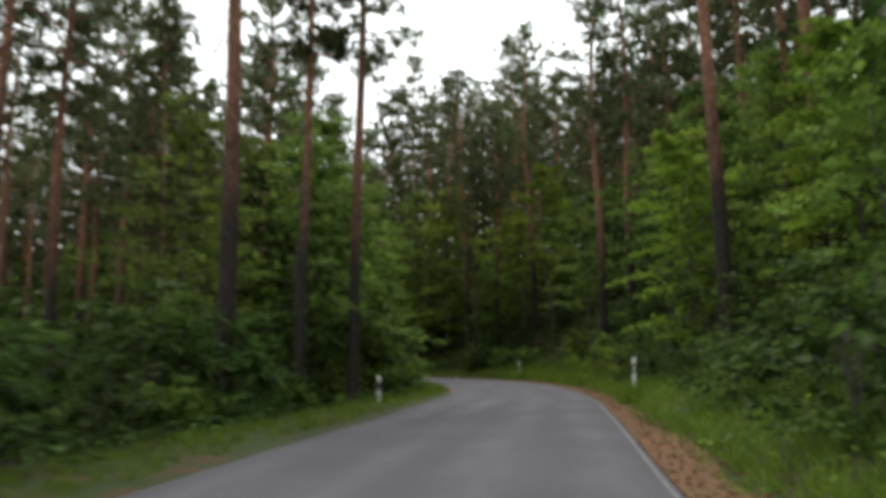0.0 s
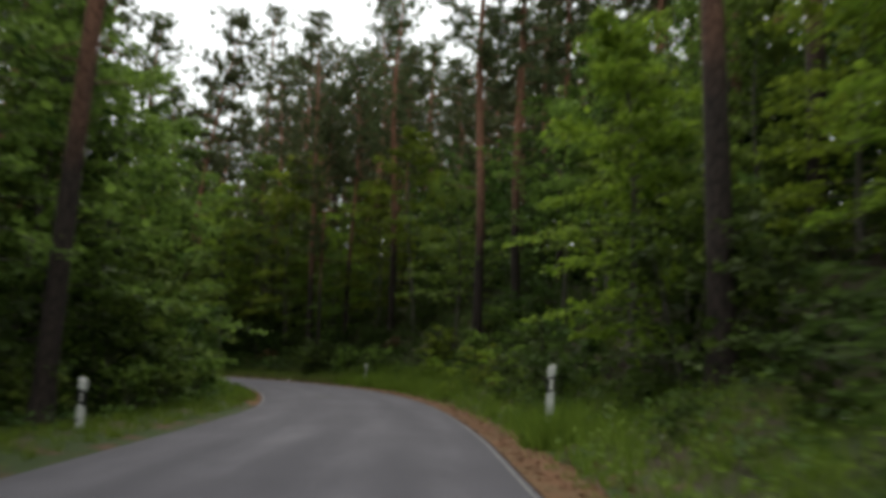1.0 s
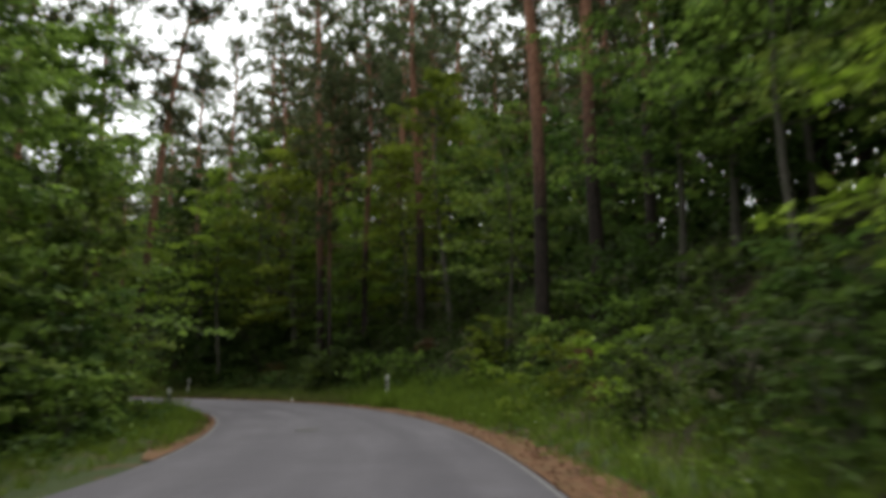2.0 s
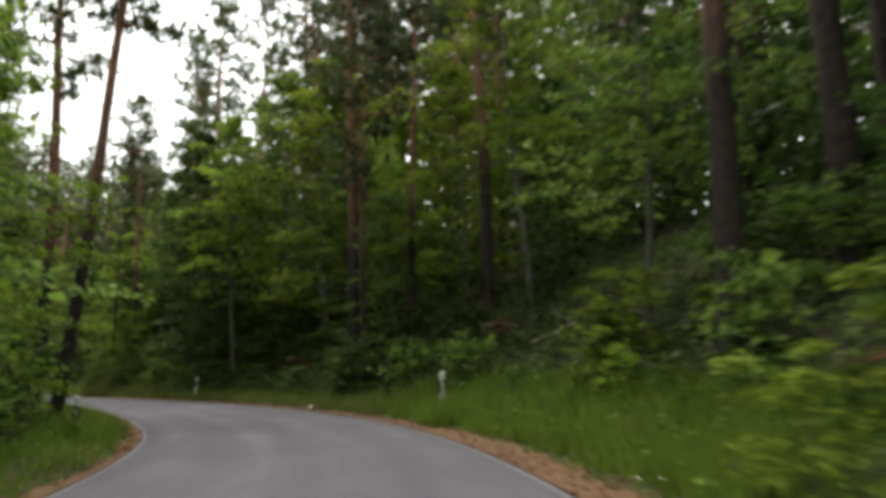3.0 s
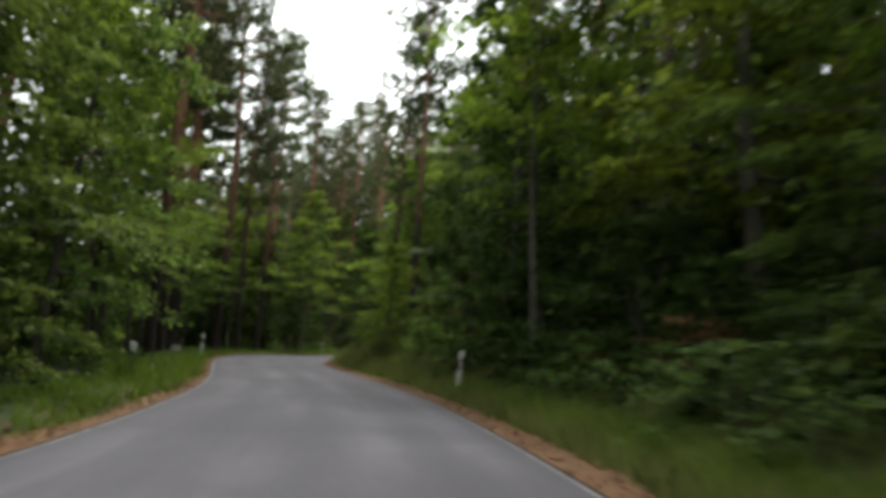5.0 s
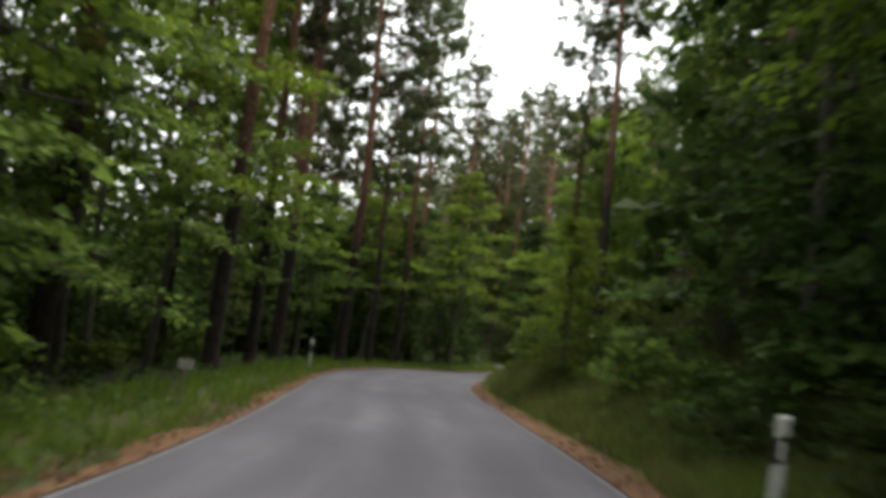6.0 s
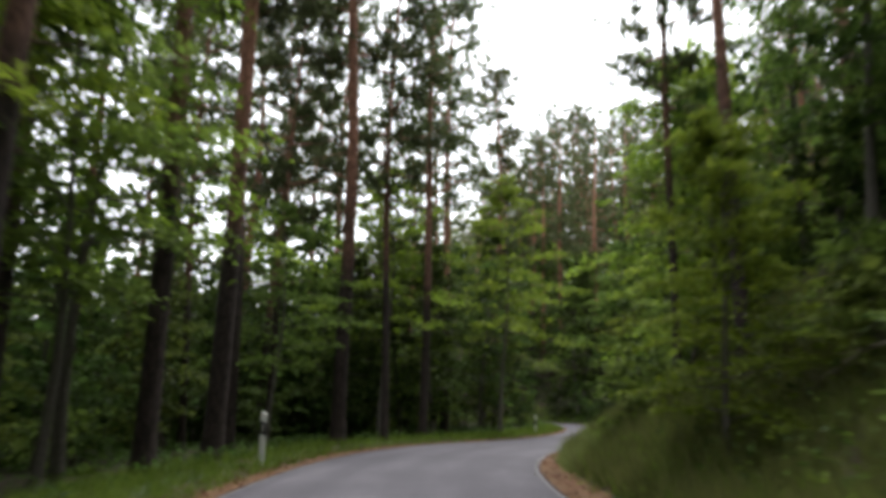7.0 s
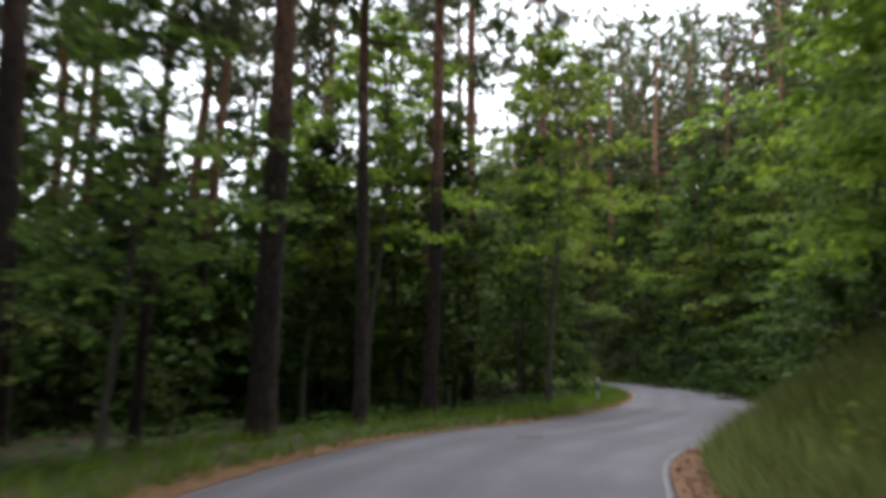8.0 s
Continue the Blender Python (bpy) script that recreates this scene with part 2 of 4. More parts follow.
def along(xy):
    """For places: the distance to the right of the road's middle, as if its edge lay at HALF, and the index of the nearest sample."""
    xy = np.atleast_2d(np.asarray(xy, float))
    best, idx = np.full(len(xy), 1e9), np.zeros(len(xy), int)
    for k in range(0, len(xy), 4000):
        dd = ((xy[k:k + 4000, None] - LINE_XY[None]) ** 2).sum(2)
        idx[k:k + 4000] = dd.argmin(1)
        best[k:k + 4000] = np.sqrt(dd.min(1))
    side = ((xy - LINE_XY[idx]) * RIGHT[idx]).sum(1)
    best = np.where(best > HALF + EDGE[idx], best - EDGE[idx], best * HALF / (HALF + EDGE[idx]))
    return np.where(side < 0, -best, best), idx


def bumps(x, y):
    return (np.sin(x * 1.3 + 1.7 * np.sin(y * 0.6)) * np.sin(y * 1.1 + 0.8 * np.sin(x * 0.9)) * 0.6
            + np.sin(x * 3.1 + y * 0.7) * np.sin(y * 2.7 - x * 1.1) * 0.4)


def ground_z(xy, bare=True):
    """The lie of the land: a bank that climbs on the right of the road, level woods on its left, a wooded hill beyond the bends."""
    xy = np.atleast_2d(np.asarray(xy, float))
    d, i = along(xy)
    x, y = xy.T
    right = np.interp(d - HALF, [0, 0.8, 1.3, 2.2, 4.0, 6.4, 12, 25, 60, 150, 400], [0, 0.02, 0.16, 0.45, 1.35, 2.9, 5.4, 8.5, 14, 24, 40])
    left = np.interp(-d - HALF, [0, 0.6, 1.2, 2.5, 5, 12, 30, 100, 400], [0, 0.03, 0.10, 0.0, -0.25, -0.6, -1.0, -1.5, 0])
    steep = np.interp(LINE_XY[i, 1], [20, 36, 60, 72, 95, 108], [1.0, 1.15, 1.15, 1.65, 1.65, 1.25])
    right = np.where(d - HALF > 1.3, 0.16 + (right - 0.16) * np.where(right > 6, 1 + (steep - 1) * 6 / np.maximum(right, 6), steep), right)
    # on the inside of the last bend the bank stands close to the asphalt
    close = np.interp(LINE_XY[i, 1], [70, 78, 101, 108], [0, 1, 1, 0]) * np.interp(d - HALF, [0, 0.65, 1.15, 1.7, 2.6, 4.2], [0, 0.02, 0.36, 0.82, 1.4, 2.1])
    right = np.maximum(right, close)
    z = np.where(d > 0, right, left) + road_z(LINE_XY[i, 1])
    z = z + 7 * np.exp(-(((x + 62) / 34) ** 2 + ((y - 165) / 36) ** 2)) * np.clip((np.abs(d) - HALF - 3) / 12, 0, 1)
    z = z + bumps(x, y) * 0.10 * np.clip((np.abs(d) - HALF - 0.9) / 2, 0, 1)
    if bare:
        z = z - 0.12 * np.clip((HALF + 1.5 - np.abs(d)) / 0.5, 0, 1)
    return z


def gz(x, y):
    return float(ground_z([(x, y)], False)[0])


# ---------------------------------------------------------------- mesh helpers
def mesh_of(name, verts, faces, mat, smooth=False):
    """A mesh from arrays: verts n x 3, faces m x 3 or m x 4."""
    me = bpy.data.meshes.new(name)
    verts, faces = np.asarray(verts, np.float32), np.asarray(faces, np.int32)
    k = faces.shape[1]
    me.vertices.add(len(verts))
    me.vertices.foreach_set("co", verts.ravel())
    me.loops.add(faces.size)
    me.loops.foreach_set("vertex_index", faces.ravel())
    me.polygons.add(len(faces))
    me.polygons.foreach_set("loop_start", np.arange(len(faces), dtype=np.int32) * k)
    me.polygons.foreach_set("use_smooth", np.full(len(faces), smooth))
    me.materials.append(mat)
    me.update(calc_edges=True)
    me.validate()
    return me


def part(name, me, parent, label=""):
    ob = new(name, me)
    ob.parent = parent
    return tagged(ob, label)


def bm_mesh(name, bm, mat, smooth=False):
    me = bpy.data.meshes.new(name)
    bm.to_mesh(me)
    bm.free()
    me.materials.append(mat)
    for f in me.polygons:
        f.use_smooth = smooth
    return me


def tube(pts, radii, n=6):
    """Rings along a line: a tapered limb."""
    pts, radii = np.asarray(pts, float), np.asarray(radii, float)
    t = np.gradient(pts, axis=0)
    t /= np.linalg.norm(t, axis=1)[:, None] + 1e-9
    ref = np.where(np.abs(t[:, 2:3]) > 0.9, np.array([[1.0, 0, 0]]), np.array([[0, 0, 1.0]]))
    a = np.cross(t, ref)
    a /= np.linalg.norm(a, axis=1)[:, None] + 1e-9
    b = np.cross(t, a)
    w = np.arange(n) * 2 * math.pi / n
    ring = pts[:, None] + radii[:, None, None] * (a[:, None] * np.cos(w)[None, :, None] + b[:, None] * np.sin(w)[None, :, None])
    m = len(pts)
    f = [(i * n + j, i * n + (j + 1) % n, (i + 1) * n + (j + 1) % n, (i + 1) * n + j) for i in range(m - 1) for j in range(n)]
    return ring.reshape(-1, 3), np.array(f)


def joined(pieces):
    """Several (verts, faces) as one."""
    vs, fs, k = [], [], 0
    for v, f in pieces:
        vs.append(v)
        fs.append(np.asarray(f) + k)
        k += len(v)
    return np.vstack(vs), np.vstack(fs)


def unit(v):
    return v / (np.linalg.norm(v, axis=-1, keepdims=True) + 1e-9)


def leaves(rng, at, way, up, length, width):
    """Folded pointed leaves, two triangles each, from their stalk ends."""
    n = len(at)
    way, up = unit(way), unit(up)
    side = unit(np.cross(way, up))
    up = np.cross(side, way)
    ln = (length * rng.uniform(0.7, 1.3, n))[:, None]
    wd = (width * rng.uniform(0.7, 1.3, n))[:, None] / 2
    mid = at + way * ln * 0.45 - up * ln * 0.05
    v = np.stack([at, mid + side * wd + up * wd * 0.25, at + way * ln - up * ln * 0.15, mid - side * wd + up * wd * 0.25], 1).reshape(-1, 3)
    i = np.arange(n)[:, None] * 4
    return v, np.hstack([i + [[0, 1, 2]], i + [[0, 2, 3]]]).reshape(-1, 3)


def blades(rng, at, way, length, width):
    """Narrow single triangles: needles in tufts, grass."""
    n = len(at)
    way = unit(way)
    side = unit(np.cross(way, rng.normal(size=(n, 3))))
    ln = (length * rng.uniform(0.6, 1.3, n))[:, None]
    wd = (width * rng.uniform(0.7, 1.3, n))[:, None] / 2
    v = np.stack([at - side * wd, at + side * wd, at + way * ln], 1).reshape(-1, 3)
    return v, np.arange(3 * n).reshape(-1, 3)


# ---------------------------------------------------------------- ground, road, verges
def axis_steps(lo, hi, fine, out_lo, out_hi):
    core = np.arange(lo, hi + 1e-6, fine)
    g = np.cumsum(fine * 1.28 ** np.arange(1, 40))
    a, b = lo - g, hi + g
    return np.r_[a[a > out_lo][::-1], core, b[b < out_hi]]


def build_ground():
    xs, ys = axis_steps(-48, 28, 0.7, -900, 900), axis_steps(-6, 124, 0.7, -900, 900)
    X, Y = np.meshgrid(xs, ys)
    xy = np.stack([X.ravel(), Y.ravel()], 1)
    v = np.column_stack([xy, ground_z(xy)])
    nx = len(xs)
    r, c = np.meshgrid(np.arange(len(ys) - 1), np.arange(nx - 1), indexing="ij")
    k = (r * nx + c).ravel()
    ob = new("ground", mesh_of("ground", v, np.stack([k, k + 1, k + nx + 1, k + nx], 1), SOIL, True))
    tagged(ob, "forest floor of brown needles, soil and moss rising to a bank", "ground", kind="structure")


def ribbon(name, offsets, lift, mat, label, category, wobble=0.0, stretch=(0, 10**6), seed=3):
    """A strip along the road between offsets from its middle; lift(d) gives its height; its edges turn down."""
    rng = np.random.default_rng(seed)
    lo, hi = stretch
    ids = np.arange(len(LINE_XY))[lo:hi]
    offs = np.asarray(offsets, float)
    D = np.repeat(offs[None], len(ids), 0)
    if wobble:
        w = np.convolve(rng.normal(size=len(ids) + 16), np.hanning(9) / 1.75, "same")[8:-8]
        D[:, -1] += w * wobble
        if len(offs) > 3:
            D[:, -2] += w * wobble
    wide = D * (1 + EDGE[ids] / HALF)[:, None]
    wide = np.where(np.abs(D) > HALF, D + np.sign(D) * EDGE[ids][:, None], wide)
    xy = LINE_XY[ids][:, None] + RIGHT[ids][:, None] * wide[..., None]
    z = road_z(LINE_XY[ids, 1])[:, None] + np.array([[lift(d) for d in row] for row in D])
    v = np.concatenate([xy, z[..., None]], 2).reshape(-1, 3)
    m = len(offs)
    r, c = np.meshgrid(np.arange(len(ids) - 1), np.arange(m - 1), indexing="ij")
    k = (r * m + c).ravel()
    f = np.stack([k, k + 1, k + m + 1, k + m], 1)
    me = mesh_of(name, v, f, mat, False)
    at = me.attributes.new("across", "FLOAT", "POINT")
    at.data.foreach_set("value", ((D + HALF) / (2 * HALF)).astype(np.float32).ravel())
    at = me.attributes.new("run", "FLOAT", "POINT")
    at.data.foreach_set("value", np.repeat(LINE_S[ids], m).astype(np.float32))
    return tagged(new(name, me), label, category, kind="structure")


def crown(d):
    return 0.035 * (1 - (d / HALF) ** 2)


def build_road():
    offs = [-HALF - 0.02, *np.linspace(-HALF, HALF, 13), HALF + 0.02]
    ribbon("road", offs, lambda d: crown(d) - (0.1 if abs(d) > HALF else 0), ASPHALT, "narrow grey asphalt country road, worn and patched", "road")
    begin = int(np.argmax(LINE_XY[:, 1] > 31))
    for side in (1, -1):
        run = (0, 10**6) if side > 0 else (begin, 10**6)
        e = HALF - 0.05 if side > 0 else HALF - 0.04
        line = [side * (e - 0.050), side * (e - 0.046), side * (e - 0.005), side * e]
        ribbon("edge_line", sorted(line), lambda d: crown(d) + 0.005, LINE, "thin worn pale edge line on the asphalt", "road marking", stretch=run)
        lay = [0.0, 0.02, 0.3, 0.55, 0.8, 0.86]

        def lift_litter(d):
            u = abs(d) - HALF
            return -0.1 if u <= 0.001 else (0.015 + 0.02 * min(u, 0.5) + (0.0 if u < 0.9 else -0.02))
        width = 0.8 if side > 0 else 0.32
        ribbon("litter_strip", [side * (HALF + u * width) for u in lay], lift_litter, LITTER,
               "strip of orange-brown pine needles along the asphalt", "needle litter", wobble=0.14 * side, seed=5 + side, stretch=run)

        def lift_verge(d):
            u = abs(d) - HALF
            if side > 0:
                return np.interp(u, [0, 0.8, 1.3, 2.2], [-0.02, 0.01, 0.16, 0.44]) - (0.14 if u > 1.5 else 0)
            return np.interp(u, [0, 0.6, 1.2, 2.5], [-0.02, 0.015, 0.10, 0.0]) - (0.14 if u > 1.5 else 0)
        ribbon("verge", [side * (HALF + u) for u in (0.03, 0.35, 0.6, 0.9, 1.2, 1.4, 1.55)], lift_verge, VERGE, "grassy road verge of soil and moss", "verge")


# ---------------------------------------------------------------- plants
def both(name, wood, leaf, wood_mat, leaf_mat):
    """Limbs and foliage in one mesh, each with its material."""
    (wv, wf), (lv, lf) = wood, leaf
    wf = np.vstack([wf[:, [0, 1, 2]], wf[:, [0, 2, 3]]])
    me = mesh_of(name, np.vstack([lv, wv]), np.vstack([lf, wf + len(lv)]), leaf_mat)
    me.materials.append(wood_mat)
    me.polygons.foreach_set("material_index", np.r_[np.zeros(len(lf), np.int32), np.ones(len(wf), np.int32)])
    return me


def pine(rng, height, radius, bare, limbs, tufts, spread=2.5, lean=0.0, dead=7, needle=(0.38, 0.11), each=9):
    """A Scots pine: long bare trunk, orange above, an open crown of needle tufts on crooked limbs."""
    thing = new("pine_tree")
    z = np.r_[-0.3, 0.0, 0.25, 0.8, np.linspace(2, height, 12)]
    ph = rng.uniform(0, 6.28, 2)
    bend = height * 0.012
    line = np.stack([np.sin(z * 0.30 + ph[0]) * bend * z / height + lean * z, np.sin(z * 0.23 + ph[1]) * bend * z / height, z], 1)
    line[:, :2] -= line[1, :2]
    r = radius * np.interp(z / height, [-0.02, 0.0, 0.012, 0.04, 0.5, 0.8, 1.0], [1.5, 1.38, 1.15, 1.0, 0.72, 0.42, 0.06])
    wood, pts, ways = [], [], []

    def at_height(h):
        return np.array([np.interp(h, z, line[:, k]) for k in range(3)])
    for k in range(dead):
        h = rng.uniform(0.2, bare) * height
        a = rng.uniform(0, 6.28)
        d = np.array([math.cos(a), math.sin(a), rng.uniform(-0.25, 0.3)])
        ln = rng.uniform(0.4, 1.8)
        p0 = at_height(h)
        wood.append(tube([p0, p0 + d * ln * 0.5, p0 + d * ln + [0, 0, rng.uniform(-0.2, 0.2)]], [0.03, 0.02, 0.006], 3))
    for k in range(limbs):
        u = (k + rng.uniform(0, 0.9)) / limbs
        h = (bare + (0.985 - bare) * u) * height
        a = k * 2.4 + rng.uniform(-0.6, 0.6)
        ln = spread * (np.interp(u, [0, 0.3, 0.75, 1], [0.75, 1.0, 0.75, 0.28])) * rng.uniform(0.65, 1.2)
        el = np.interp(u, [0, 0.5, 1], [-0.05, 0.25, 0.9]) + rng.uniform(-0.2, 0.2)
        d = np.array([math.cos(a) * math.cos(el), math.sin(a) * math.cos(el), math.sin(el)])
        p0 = at_height(h)
        knee = p0 + d * ln * 0.55 + rng.normal(0, 0.08, 3)
        tip = knee + (d + [0, 0, 0.25]) * ln * 0.45
        wood.append(tube([p0, knee, tip], [0.055 * ln / spread + 0.015, 0.03, 0.008], 4))
        for b in range(tufts):
            w = rng.uniform(0.3, 1.05)
            q = p0 + (knee - p0) * min(w / 0.55, 1) + (tip - knee) * max(0, (w - 0.55) / 0.45)
            q = q + rng.normal(0, 1, 3) * np.array([0.40, 0.40, 0.12]) * (0.5 + 0.6 * w)
            pts.append(q)
            ways.append(d)
    pts, ways = np.array(pts), np.array(ways)
    at = np.repeat(pts, each, 0) + rng.normal(0, 0.06, (len(pts) * each, 3))
    way = rng.normal(0, 1, at.shape) + np.repeat(ways, each, 0) * 0.5 * [1, 1, 0.8] + [0, 0, 0.4]
    part("trunk", mesh_of("pine_trunk", *tube(line, r, 10), PINE_BARK, True), thing)
    crown_mesh = both("pine_crown", joined(wood), blades(rng, at, way, *needle), PINE_BARK, NEEDLE)
    tagged(part("crown", crown_mesh, thing, "dark blue-green tufts of needles"), kind="stuff")
    return thing


def broadleaf(rng, name, height, spread, foot, limbs, twigs, per, leaf, mat, radius, bark=BARK, stems=1, lean=0.0, inner=0, fat=1.0):
    """A leafy tree or bush: stems, spreading limbs, and leaves lying in flat drooping sprays along the twigs."""
    thing = new(name)
    wood, at, way, up, big = [], [], [], [], []
    trunk = None
    for s in range(stems):
        a0 = rng.uniform(0, 6.28)
        tilt = (0.12 + 0.28 * rng.random()) * (stems > 1) + lean
        z = np.linspace(0, 1, 9)
        hh = height * (1 if s == 0 else rng.uniform(0.65, 0.95))
        line = np.stack([math.cos(a0) * tilt * z**1.3 * hh + np.sin(z * 5 + a0) * 0.02 * hh, math.sin(a0) * tilt * z**1.3 * hh + np.cos(z * 4 + a0) * 0.02 * hh, z * hh - 0.15], 1)
        line[:, :2] -= line[0, :2]
        stem = tube(line, radius * (1 - 0.92 * z) * np.r_[1.3, np.ones(8)], 8 if stems == 1 else 4)
        if stems == 1:
            trunk = stem
        else:
            part("stem", mesh_of(name + "_stem", *stem, bark, True), thing)
        for k in range(limbs // stems):
            u = (k + rng.random()) / (limbs // stems)
            h = foot + (1 - foot) * u * 0.98
            p0 = np.array([np.interp(h, z, line[:, j]) for j in range(3)])
            a = k * 2.4 + rng.uniform(-0.7, 0.7) + a0
            ln = spread * np.interp(u, [0, 0.25, 0.6, 1], [0.8, 1.0, 0.85, 0.35]) * rng.uniform(0.6, 1.2)
            el = np.interp(u, [0, 0.5, 1], [0.05, 0.35, 1.0]) + rng.uniform(-0.2, 0.25)
            d = np.array([math.cos(a) * math.cos(el), math.sin(a) * math.cos(el), math.sin(el)])
            sag = np.array([0, 0, -0.22 * ln])
            w = np.linspace(0, 1, 5)[:, None]
            limb = p0 + d * ln * w + sag * w**2.2 + rng.normal(0, 0.03 * ln, (5, 3)) * w
            wood.append(tube(limb[[0, 2, 4]], radius * 0.34 * (1 - h * 0.6) * np.array([1, 0.55, 0.1]), 3))
            flat = unit(np.array([d[0], d[1], 0.0]))
            cross = np.array([-flat[1], flat[0], 0.0])
            for b in range(inner):
                q = rng.uniform(0.15, 0.8)
                big.append(np.array([np.interp(q, w[:, 0], limb[:, j]) for j in range(3)]) + rng.normal(0, 0.12 * ln, 3))
            for b in range(twigs):
                q = rng.uniform(0.22, 1.0)
                st = np.array([np.interp(q, w[:, 0], limb[:, j]) for j in range(3)])
                side = 1 if b % 2 else -1
                td = flat * rng.uniform(0.4, 1.0) + cross * side * rng.uniform(0.3, 1.1) + [0, 0, rng.uniform(-0.15, 0.2)]
                tl = ln * rng.uniform(0.2, 0.42) * (1.15 - 0.6 * q) + 0.15
                td = td / np.linalg.norm(td)
                e = rng.uniform(0.1, 1.0, per)[:, None]
                pos = st + td * tl * e + np.array([0, 0, -0.18 * tl]) * e**2 + rng.normal(0, 1, (per, 3)) * np.array([0.10, 0.10, 0.04]) * (leaf / 0.12)
                at.append(pos)
                way.append(td + rng.normal(0, 0.75, (per, 3)) * [1, 1, 0.22] + [0, 0, -0.16])
                up.append(np.array([0, 0, 1.0]) + rng.normal(0, 0.50, (per, 3)))
    sets = [leaves(rng, np.vstack(at), np.vstack(way), np.vstack(up), leaf, leaf * 0.68 * fat)]
    if big:
        big = np.array(big)
        sets.append(leaves(rng, big, rng.normal(size=big.shape) * [1, 1, 0.4], np.array([0, 0, 0.5]) + rng.normal(0, 0.7, big.shape), leaf * 2.1, leaf * 1.6))
    if trunk:
        part("trunk", mesh_of(name + "_trunk", *trunk, bark, True), thing)
    crown_mesh = both(name + "_leaves", joined(wood), joined(sets), bark, mat)
    tagged(part("crown" if trunk else "foliage", crown_mesh, thing), kind="stuff")
    return thing


def spread_out(proto, places, label, category, group, rng, wide=0.12):
    """The thing at the first place, copies at the others; a place is x, y, scale and, for a leaning one, degrees."""
    tagged(proto, label, category, group)
    mats = []
    for x, y, s, *lean in places:
        w = s * (1 + rng.uniform(-wide, wide))
        mats.append(pose(x, y, gz(x, y) - 0.03, rng.uniform(-1.5, 1.5), lean[0] if lean else rng.uniform(-1.5, 1.5), 0 if lean else rng.uniform(0, 360)) @ Matrix.Diagonal((w, w, s, 1)))
    for m in mats[1:]:
        copy_thing(proto, m)
    proto.matrix_basis = mats[0]


build_ground()
build_road()

R = np.random.default_rng(11)
PINES = [pine(np.random.default_rng(1), 23, 0.215, 0.50, 32, 15),
         pine(np.random.default_rng(2), 20, 0.165, 0.54, 26, 15, 2.2),
         pine(np.random.default_rng(3), 25, 0.235, 0.46, 34, 15, 2.9),
         pine(np.random.default_rng(4), 18, 0.12, 0.42, 24, 14, 1.9, dead=14)]
FAR_PINE = pine(np.random.default_rng(5), 22, 0.22, 0.38, 24, 8, 2.6, dead=0, needle=(0.55, 0.15), each=7)

# trunks that stand out beside the road: x, y, scale, which kind
KNOWN_PINES = [(-3.1, 23.9, 1.0, 0), (-5.4, 17.4, 1.05, 2), (-4.4, 21.2, 1.0, 1), (7.8, 19.9, 1.0, 0), (12.5, 23.5, 1.0, 2), 
               (1.9, 59.8, 1.0, 2), (2.4, 56.0, 0.95, 3), (6.9, 55.4, 1.0, 2), (9.0, 41.0, 1.0, 2), (10.6, 40.2, 1.0, 0), 
               (-8.8, 55.8, 1.0, 0), (4.2, 58.2, 1.0, 1), (-29.0, 88.7, 1.05, 1), (-26.9, 78.7, 1.1, 1), (-25.3, 77.2, 1.0, 0), (-23.5, 74.6, 1.1, 1), (-19.9, 70.4, 1.0, 0), (-27.5, 83.0, 1.05, 0),
               (-28.2, 85.8, 1.15, 3), (-17.4, 84.5, 1.0, 3), (-15.3, 82.8, 1.0, 1), (-25.4, 72.6, 1.0, 1), (-32.0, 80.5, 1.0, 3), (-29.3, 81.7, 0.95, 3),
               (-36.0, 86.4, 1.0, 1), (-3.4, 83.6, 1.15, 2), (-8.6, 77.4, 1.0, 0), (-37.3, 79.2, 1.0, 0), (-33.5, 95.5, 1.0, 2)]
# bright leaves on the tree at (0.2, 65) stand in for haze
TREES = [(8.1, 23.6, 0.68, "bright"), (11.6, 21.2, 0.62, "bright"), (-2.8, 69.0, 1.2, "beech"), (-7.2, 72.6, 1.1, "dark"), (0.2, 65.0, 1.25, "bright"), (-10.2, 82.0, 0.75, "beech"), (3.9, 60.5, 0.8, "bright"),
         (-14.2, 78.0, 0.42, "bright"), (-18.9, 89.6, 0.95, "bright"), (-17.0, 86.0, 0.6, "beech"), (6.4, 57.9, 0.85, "bright"), (-18.6, 93.0, 1.0, "bright"), (-4.6, 39.5, 0.9, "beech"), (-6.8, 46.8, 0.95, "bright"),
         (-10.9, 57.0, 0.6, "beech"), (-15.4, 62.4, 0.95, "beech"), (10.2, 17.4, 0.6, "bright"), (1.7, 62.6, 0.72, "beech"), (3.3, 58.9, 0.5, "beech"),
         (-7.6, 79.4, 0.8, "beech"), (-21.6, 100.0, 1.0, "beech"), (-35.2, 102.0, 0.8, "beech"), (-30.4, 115.4, 0.95, "bright"), (-24.6, 107.6, 1.0, "beech"), (-27.6, 112.0, 1.0, "beech"), (-34.6, 119.4, 1.0, "beech"), (-40.4, 122.8, 1.0, "beech"),
         (-5.4, 28.6, 0.95, "beech"), (-5.2, 35.6, 0.95, "beech"), (-13.0, 84.2, 0.9, "dark"), (9.8, 26.2, 0.58, "beech"), (12.6, 25.2, 0.62, "beech"), (-6.0, 32.0, 0.9, "dark"), (-6.6, 27.0, 0.7, "dark"), (12.6, 36.0, 0.9, "dark"), (-15.2, 88.6, 0.9, "beech"), (-33.2, 92.0, 0.8, "beech")]


